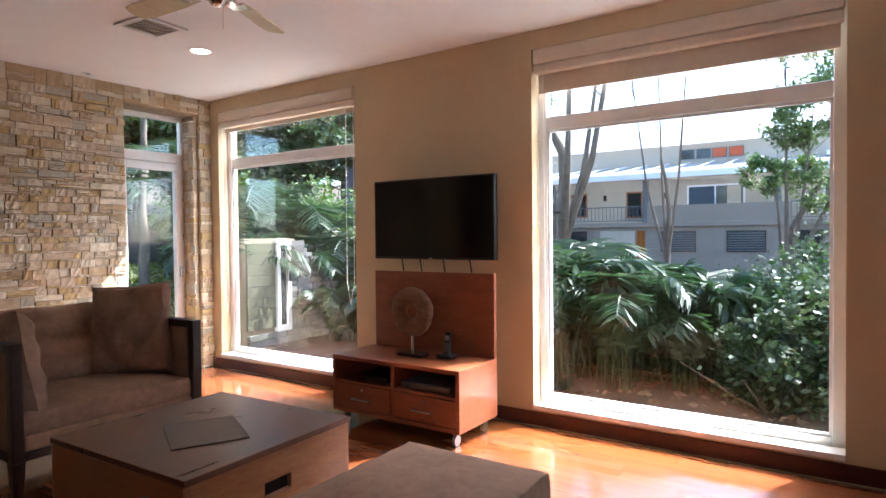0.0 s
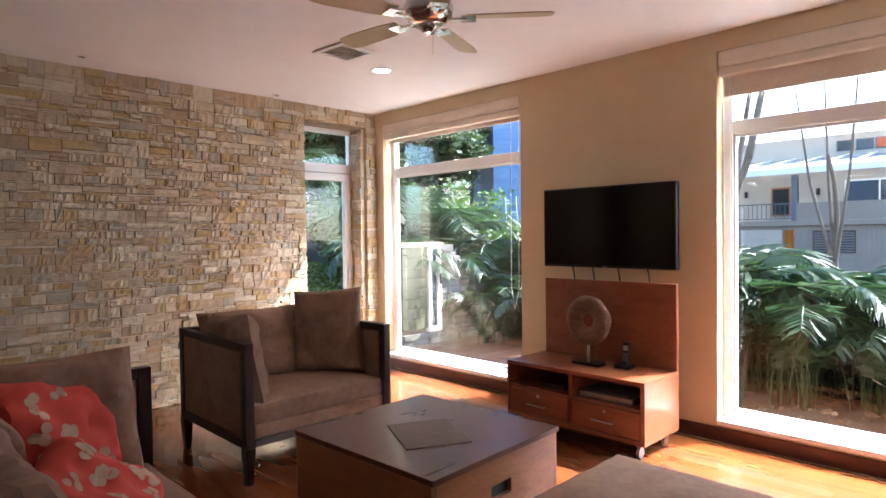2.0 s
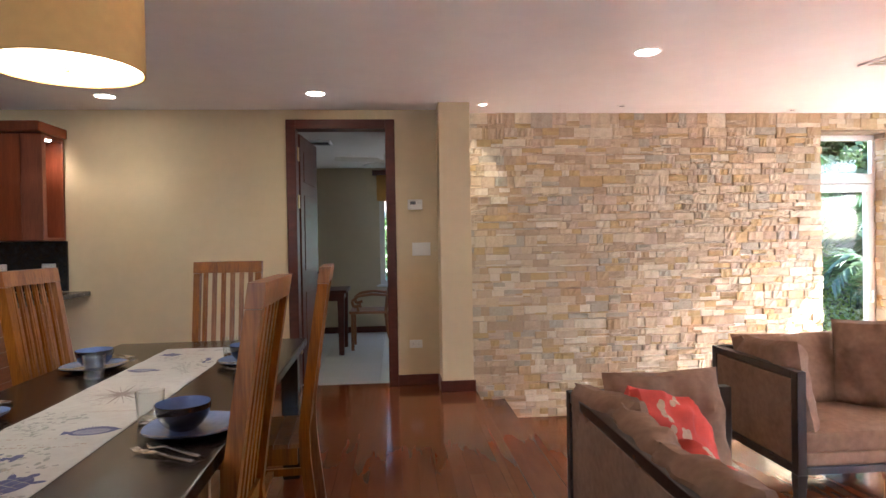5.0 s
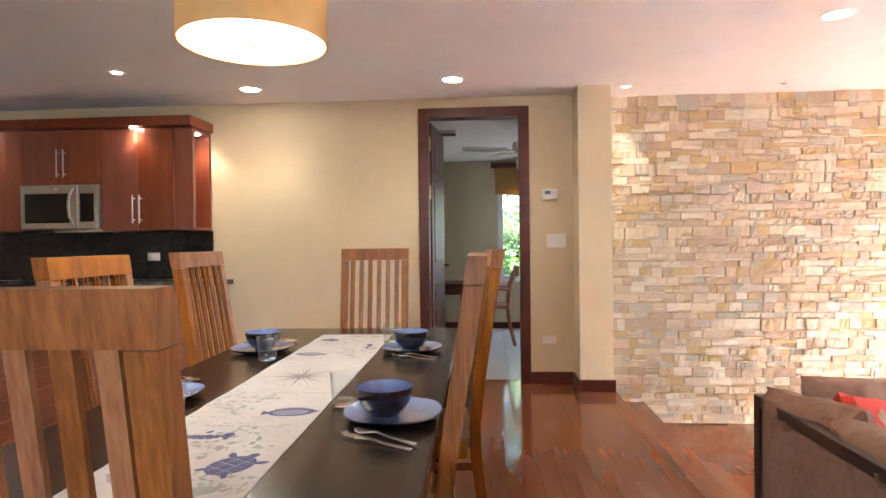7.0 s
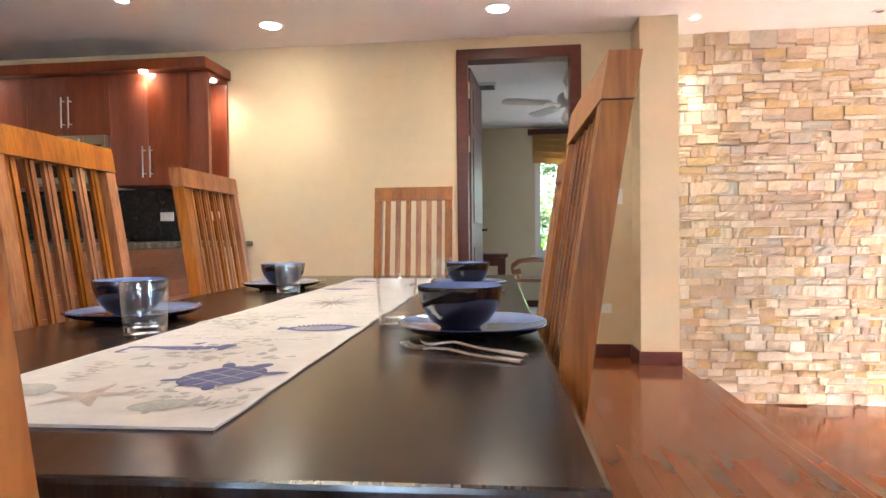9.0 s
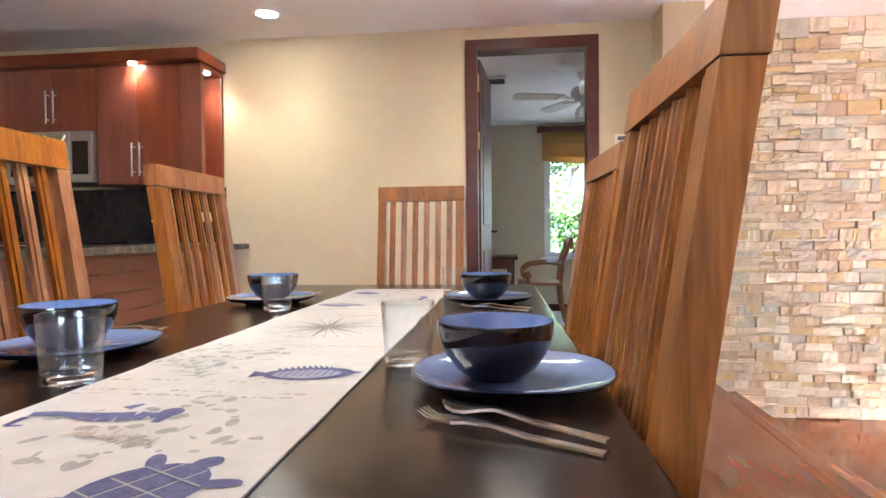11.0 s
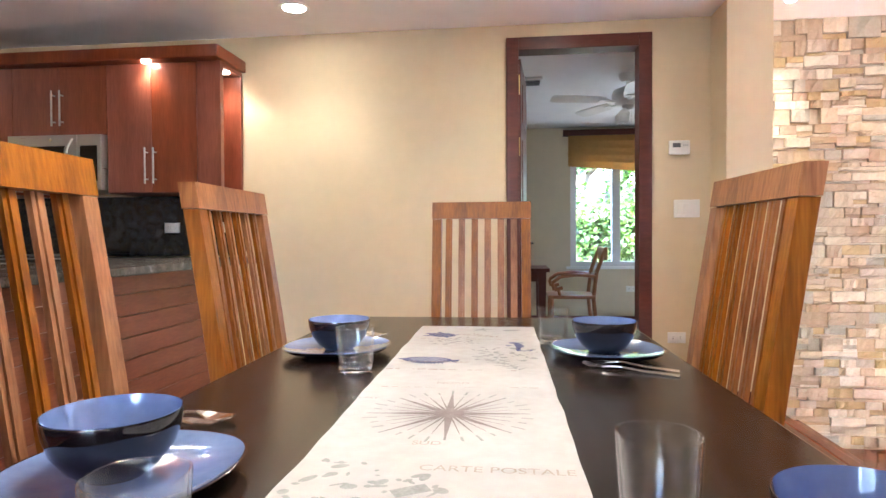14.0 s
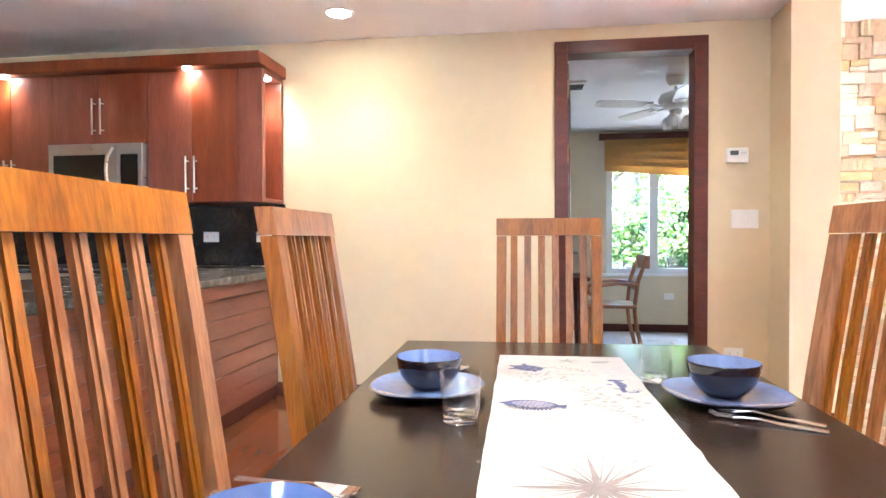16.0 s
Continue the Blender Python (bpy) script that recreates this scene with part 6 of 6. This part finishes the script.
while z < 0.95:
    hgt = rs.uniform(0.06, 0.12)
    xx = 7.12 if z < -0.30 else 7.845
    # stones stop at the same slanted shadow edge
    end = 7.97 + (0.97 - z) / 0.9
    while xx < end:
        w = rs.uniform(0.12, 0.32)
        dpt = rs.uniform(0.0, 0.035)
        part("stone", B(xx + 0.004, max(xx + 0.05, min(end, xx + w) - 0.004), 0.93 - dpt, 0.979, z + 0.004, z + hgt - 0.004), M_GREYSTONE, wing)
        xx += w
    z += hgt
for k, (x, y, h) in enumerate(((8.25, 0.30, 1.15), (8.7, -0.15, 1.3), (9.2, -0.7, 1.5), (9.15, 0.45, 1.1), (9.45, 0.3, 1.4), (9.9, -0.2, 1.5), (8.3, 1.7, 1.8), (9.0, 1.8, 2.0), (7.5, 1.75, 2.1), (8.75, 0.45, 1.0))):
    palm(x, y, h, 12, 400 + k, label="young garden palm beside the stone wall")

# the neighbours' white house across the garden: plane x = 36, facing the windows
nh = thing("neighbour_house", pose(36, 0, 0), "two-storey pale house with a balcony and white metal roof", "house")
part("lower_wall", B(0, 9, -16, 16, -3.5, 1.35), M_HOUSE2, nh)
part("upper_wall", B(2.6, 9, -16, 16, 1.35, 4.6), M_HOUSE, nh)
part("clerestory_wall", B(5.0, 9, -16, 12, 4.6, 6.4), M_HOUSE, nh)
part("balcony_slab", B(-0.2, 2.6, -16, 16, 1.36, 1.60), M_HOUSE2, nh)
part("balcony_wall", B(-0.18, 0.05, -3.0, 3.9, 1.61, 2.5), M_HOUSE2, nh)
fb = bmesh.new()
v = [fb.verts.new(p) for p in ((-0.9, -16, 4.15), (-0.9, 16, 4.15), (5.0, 16, 5.15), (5.0, -16, 5.15))]
fb.faces.new(v)
bmesh.ops.solidify(fb, geom=fb.faces[:], thickness=0.12)
part("lower_roof", fb, M_ROOF, nh)
part("fascia", B(-0.98, -0.9, -16, 16, 3.92, 4.22), M_ROOF, nh)
for k in range(24):
    y = -15.5 + k * 1.3
    rbm = bmesh.new()
    rod(rbm, (-0.85, y, 4.3), (4.95, y, 5.28), 0.035, 6)
    part("roof_seam", rbm, M_ROOF, nh)
fb = bmesh.new()
v = [fb.verts.new(p) for p in ((4.2, -16, 6.3), (4.2, 13, 6.3), (9.5, 13, 8.2), (9.5, -16, 8.2))]
fb.faces.new(v)
bmesh.ops.solidify(fb, geom=fb.faces[:], thickness=0.15)
part("upper_roof", fb, M_ROOF, nh)
for y in (0.2, 1.1, 2.0, 2.9):
    w = part("window", B(4.94, 4.998, y - 0.4, y + 0.4, 5.45, 6.05), M_GREYPOST, nh)
    part("pane", B(4.92, 4.938, y - 0.34, y + 0.34, 5.5, 6.0), M_DARKWIN if y > 1.5 else M_ORANGE, w)
for y in (9.5, 4.0, -2.4, -7.0):
    part("post", B(-0.15, 0.12, y - 0.14, y + 0.14, 1.6, 3.92), M_GREYPOST, nh)
for ya, yb in ((4.0, 16.0), (-16, -3.0)):
    part("rail", B(-0.10, -0.05, ya, yb, 2.46, 2.52), M_GREYPOST, nh)
    part("rail", B(-0.10, -0.05, ya, yb, 1.7, 1.74), M_GREYPOST, nh)
    n = int((yb - ya) / 0.22)
    for k in range(n):
        part("baluster", B(-0.09, -0.06, ya + k * 0.22, ya + k * 0.22 + 0.03, 1.74, 2.46), M_GREYPOST, nh)
for y, w, za, zb in ((8.9, 0.55, 2.0, 3.5), (5.4, 0.5, 1.9, 3.5), (0.9, 1.5, 1.62, 3.7), (-5, 0.8, 1.9, 3.5)):
    wi = part("window", B(2.52, 2.598, y - w, y + w, za, zb), M_COFSIDE if w < 0.7 else M_WHITE, nh)
    part("pane", B(2.5, 2.519, y - w + 0.1, y + w - 0.1, za + 0.1, zb - 0.1), M_DARKWIN, wi)
    if w > 1:
        part("mullion", B(2.485, 2.499, y - 0.04, y + 0.04, za + 0.1, zb - 0.1), M_WHITE, wi)
        part("curtain", B(2.487, 2.4995, y - 1.3, y - 0.6, za + 0.12, zb - 0.12), M_HOUSE, wi)
for y, w, za, zb in ((2.3, 0.9, 0.0, 1.1), (-1.0, 0.9, 0.0, 1.1)):
    wi = part("window", B(-0.06, -0.002, y - w, y + w, za, zb), M_DARKWIN, nh)
    for k in range(8):
        part("louvre", B(-0.09, -0.062, y - w + 0.05, y + w - 0.05, za + 0.06 + k * 0.125, za + 0.12 + k * 0.125), M_GREYPOST, wi)
part("garage_door", B(-0.06, -0.002, 4.6, 6.6, -1.0, 1.15), M_HOUSE, nh)
part("side_door", B(-0.07, -0.002, 4.05, 4.5, -1.0, 1.15), M_TEAK, nh)
part("dark_door", B(-0.07, -0.002, 7.4, 8.6, -1.0, 1.15), M_DARKWIN, nh)
part("dark_door", B(-0.07, -0.002, -4.3, -3.1, -1.5, 1.1), M_DARKWIN, nh)
for y in (7.2, 3.6):
    part("wall_lamp", B(2.45, 2.598, y - 0.08, y + 0.08, 3.0, 3.35, 0.02), M_BLACK, nh)
oh = thing("orange_house", pose(40, -9, 0), "orange-painted building behind trees", "house")
part("wall", B(0, 6, -5, 4.2, -3, 5.0), M_ORANGE, oh)
part("roof", B(-0.5, 6.5, -5.5, 4.7, 5.0, 5.25), M_ROOF, oh)
# blue clapboard house uphill
hb_ = bearing(49.6, 19.0, (1.59, -5.40))
bh = thing("blue_house", pose(hb_[0], hb_[1], 0, 0, 0, -40), "tall blue clapboard house with white windows", "house")
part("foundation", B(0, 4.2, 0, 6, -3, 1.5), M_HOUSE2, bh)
part("wall", B(0.03, 4.2, 0.03, 6, 1.5, 7.2), M_BLUEHOUSE, bh)
for k in range(38):
    zz = 1.5 + k * 0.15
    part("clapboard", B(-0.005, 4.2, -0.005, 0.029, zz, zz + 0.146, 0, Matrix()), M_BLUEHOUSE, bh)
part("corner_trim", B(-0.03, 0.12, -0.03, -0.006, 1.5, 7.2), M_BLUEHOUSE, bh)
part("roof", B(-0.5, 4.7, -0.5, 6.5, 7.2, 7.4), M_ROOF, bh)
for za in (1.98, 3.75):
    wi = part("window", B(0.95, 2.0, -0.05, -0.007, za, za + 1.05, 0.01), M_WHITE, bh)
    for xa in (1.07, 1.52):
        part("pane", B(xa, xa + 0.36, -0.06, -0.051, za + 0.13, za + 0.92), M_DARKWIN, wi)
ld = thing("ladder", pose(hb_[0], hb_[1], 0, 0, 0, -40) @ pose(0.32, -0.75, -0.6, -13, 0, 0), "white aluminium ladder leaning on the blue house", "ladder")
for x in (0.0, 0.34):
    part("rail", B(x - 0.016, x + 0.016, -0.02, 0.02, 0, 2.95), M_WHITE, ld)
for k in range(10):
    part("rung", B(0.017, 0.323, -0.012, 0.012, 0.2 + k * 0.28, 0.222 + k * 0.28), M_WHITE, ld)

# ---- pieces: stones of the wall, planks and tiles of the floors ----
def stone_mesh(seed):
    r = random.Random(seed)
    bm = bmesh.new()
    n, q = 4, 2
    top = [[bm.verts.new((i / n - 0.5, -1.0 + 0.16 * r.uniform(-1, 1) * (0.9 if 0 < i < n and 0 < j < q else 0.5), j / q - 0.5)) for i in range(n + 1)] for j in range(q + 1)]
    for j in range(q):
        for i in range(n):
            bm.faces.new((top[j][i], top[j][i + 1], top[j + 1][i + 1], top[j + 1][i]))
    ring = [top[0][i] for i in range(n + 1)] + [top[j][n] for j in range(1, q + 1)] + [top[q][i] for i in range(n - 1, -1, -1)] + [top[j][0] for j in range(q - 1, 0, -1)]
    back = [bm.verts.new((v.co.x, 0.0, v.co.z)) for v in ring]
    for i in range(len(ring)):
        k = (i + 1) % len(ring)
        bm.faces.new((ring[k], ring[i], back[i], back[k]))
    bmesh.ops.recalc_face_normals(bm, faces=bm.faces)
    me = bpy.data.meshes.new("stone")
    bm.to_mesh(me)
    bm.free()
    me.materials.append(M_STONE)
    return me


STONES = [stone_mesh(k) for k in range(14)]
STONE_V = [np.array([v.co[:] for v in m.vertices]) for m in STONES]
STONE_F = [[tuple(p.vertices) for p in m.polygons] for m in STONES]
rs = random.Random(77)
rest_v, rest_f, count = [], [], 0


def set_stone(x, w, z, h, y, turn, xr):
    """One split stone on a face, proud of the backing by its own depth."""
    global count
    k = rs.randrange(14)
    dep = rs.choice((rs.uniform(0.030, 0.042), rs.uniform(0.036, 0.060)))
    sx, sz = w - 0.003, h - 0.003
    cx, cz = x + w / 2, z + h / 2
    if not turn and xr > 0 and cx < xr and count < 300:
        o = new("stone", STONES[k])
        o.parent = stone_wall
        o.matrix_basis = Matrix.Translation((cx, y + 0.032, cz)) @ Matrix.Diagonal((sx, dep, sz, 1))
        count += 1
        return
    v = STONE_V[k] * np.array((sx, dep, sz))
    if turn:
        v = np.stack([v[:, 1] * turn, v[:, 0], v[:, 2]], 1) + np.array((y, cx, cz))
    else:
        v = v + np.array((cx, y + 0.032, cz))
    n0 = len(rest_v)
    rest_v.extend(map(tuple, v))
    rest_f.extend(tuple(i + n0 for i in f) for f in STONE_F[k])


def lay(x0, x1, z0, z1, y, turn=False, xr=0.0):
    """Bands of split stone: each stretch of a band is one block or a stack of thinner strips."""
    z = z0
    while z < z1 - 0.01:
        h = rs.choice((0.055, 0.07, 0.085, 0.105))
        if z + h > z1 - 0.05:
            h = z1 - z
        x = x0
        while x < x1 - 0.005:
            w = rs.uniform(0.07, 0.23)
            if x + w > x1 - 0.06:
                w = x1 - x
            n = rs.choice((1, 2, 2, 2, 3)) if h > 0.06 else rs.choice((1, 1, 2))
            cuts = sorted([0.0] + [(q + rs.uniform(0.3, 0.7)) / n for q in range(n)][: n - 1] + [1.0])
            for c0, c1 in zip(cuts, cuts[1:]):
                m = 1
                if w > 0.13 and rs.random() < (0.7 if n == 1 else 0.35):
                    m = rs.uniform(0.35, 0.65)
                if m < 1:
                    set_stone(x, w * m, z + h * c0, h * (c1 - c0), y, turn, xr)
                    set_stone(x + w * m, w * (1 - m), z + h * c0, h * (c1 - c0), y, turn, xr)
                else:
                    set_stone(x, w, z + h * c0, h * (c1 - c0), y, turn, xr)
            x += w
        z += h


lay(1.61, JX0 - 0.005, LOW, CEIL, STONE, xr=2.5)
lay(JX1 + 0.04, WALLX - 0.005, LOW, CEIL, STONE)
lay(JX0, JX1 + 0.035, JTOP + 0.02, CEIL, STONE)
lay(STONE + 0.03, STONE + 0.22, LOW, JTOP, JX1 + 0.03, turn=1)
rest = from_arrays("stones_beyond", rest_v, rest_f, M_STONE, stone_wall)
rest["kind"] = "stuff"


def plank_mesh(name, L, w, th, material):
    bm = B(0, w - 0.0007, 0, L - 0.0002, -th, 0)
    me = bpy.data.meshes.new(name)
    bm.to_mesh(me)
    bm.free()
    me.materials.append(material)
    return me


def planks(owner, x0, x1, y0, y1, z, w, near, limit):
    """Boards along y with staggered ends; those of the near stretch are objects of their own."""
    meshes = {L: plank_mesh("plank", L, w, 0.015, M_FLOOR) for L in (0.9, 1.2, 1.5)}
    r = random.Random(int(100 * w))
    vs, fs, made = [], [], 0
    x = x0
    while x < x1 - 0.01:
        ww = min(w, x1 - x)
        y = y0 - r.uniform(0, 0.8)
        while y < y1:
            L = r.choice((0.9, 1.2, 1.5))
            a, b = max(y, y0), min(y + L, y1)
            if b - a > 0.02:
                whole = a == y and b == y + L and ww == w
                if whole and near(x, a) and made < limit:
                    o = new("plank", meshes[L])
                    o.parent = owner
                    o.location = (x, a, z)
                    made += 1
                else:
                    n0 = len(vs)
                    g = 0.0005
                    p = [(x + g, a + g), (x + ww - g, a + g), (x + ww - g, b - g), (x + g, b - g)]
                    vs.extend((u, v, z) for u, v in p)
                    vs.extend((u, v, z - 0.015) for u, v in p)
                    fs.extend([(n0, n0 + 1, n0 + 2, n0 + 3)] + [(n0 + i, n0 + 4 + i, n0 + 4 + (i + 1) % 4, n0 + (i + 1) % 4) for i in range(4)])
            y += L
        x += ww
    o = from_arrays("planks_beyond", vs, fs, M_FLOOR, owner)
    o["kind"] = "stuff"


planks(sub, XL, 1.56, YB, 0.12, 0.0, 0.092, lambda x, y: x > 0.3 and y > -3.5, 120)
planks(sub_low, 1.95, 6.0, YB, STONE, LOW, 0.092, lambda x, y: 2.6 < x < 6 and -3.2 < y < 0.2, 160)
tm = plank_mesh("tile", 0.32, 0.32, 0.011, M_TILE)
for i in range(11):
    for j in range(11):
        if i > 7 and j < 2:
            continue
        o = new("tile", tm)
        o.parent = tile_base
        o.location = (SX0 + 0.05 + i * 0.322, 0.135 + j * 0.322, 0.0)
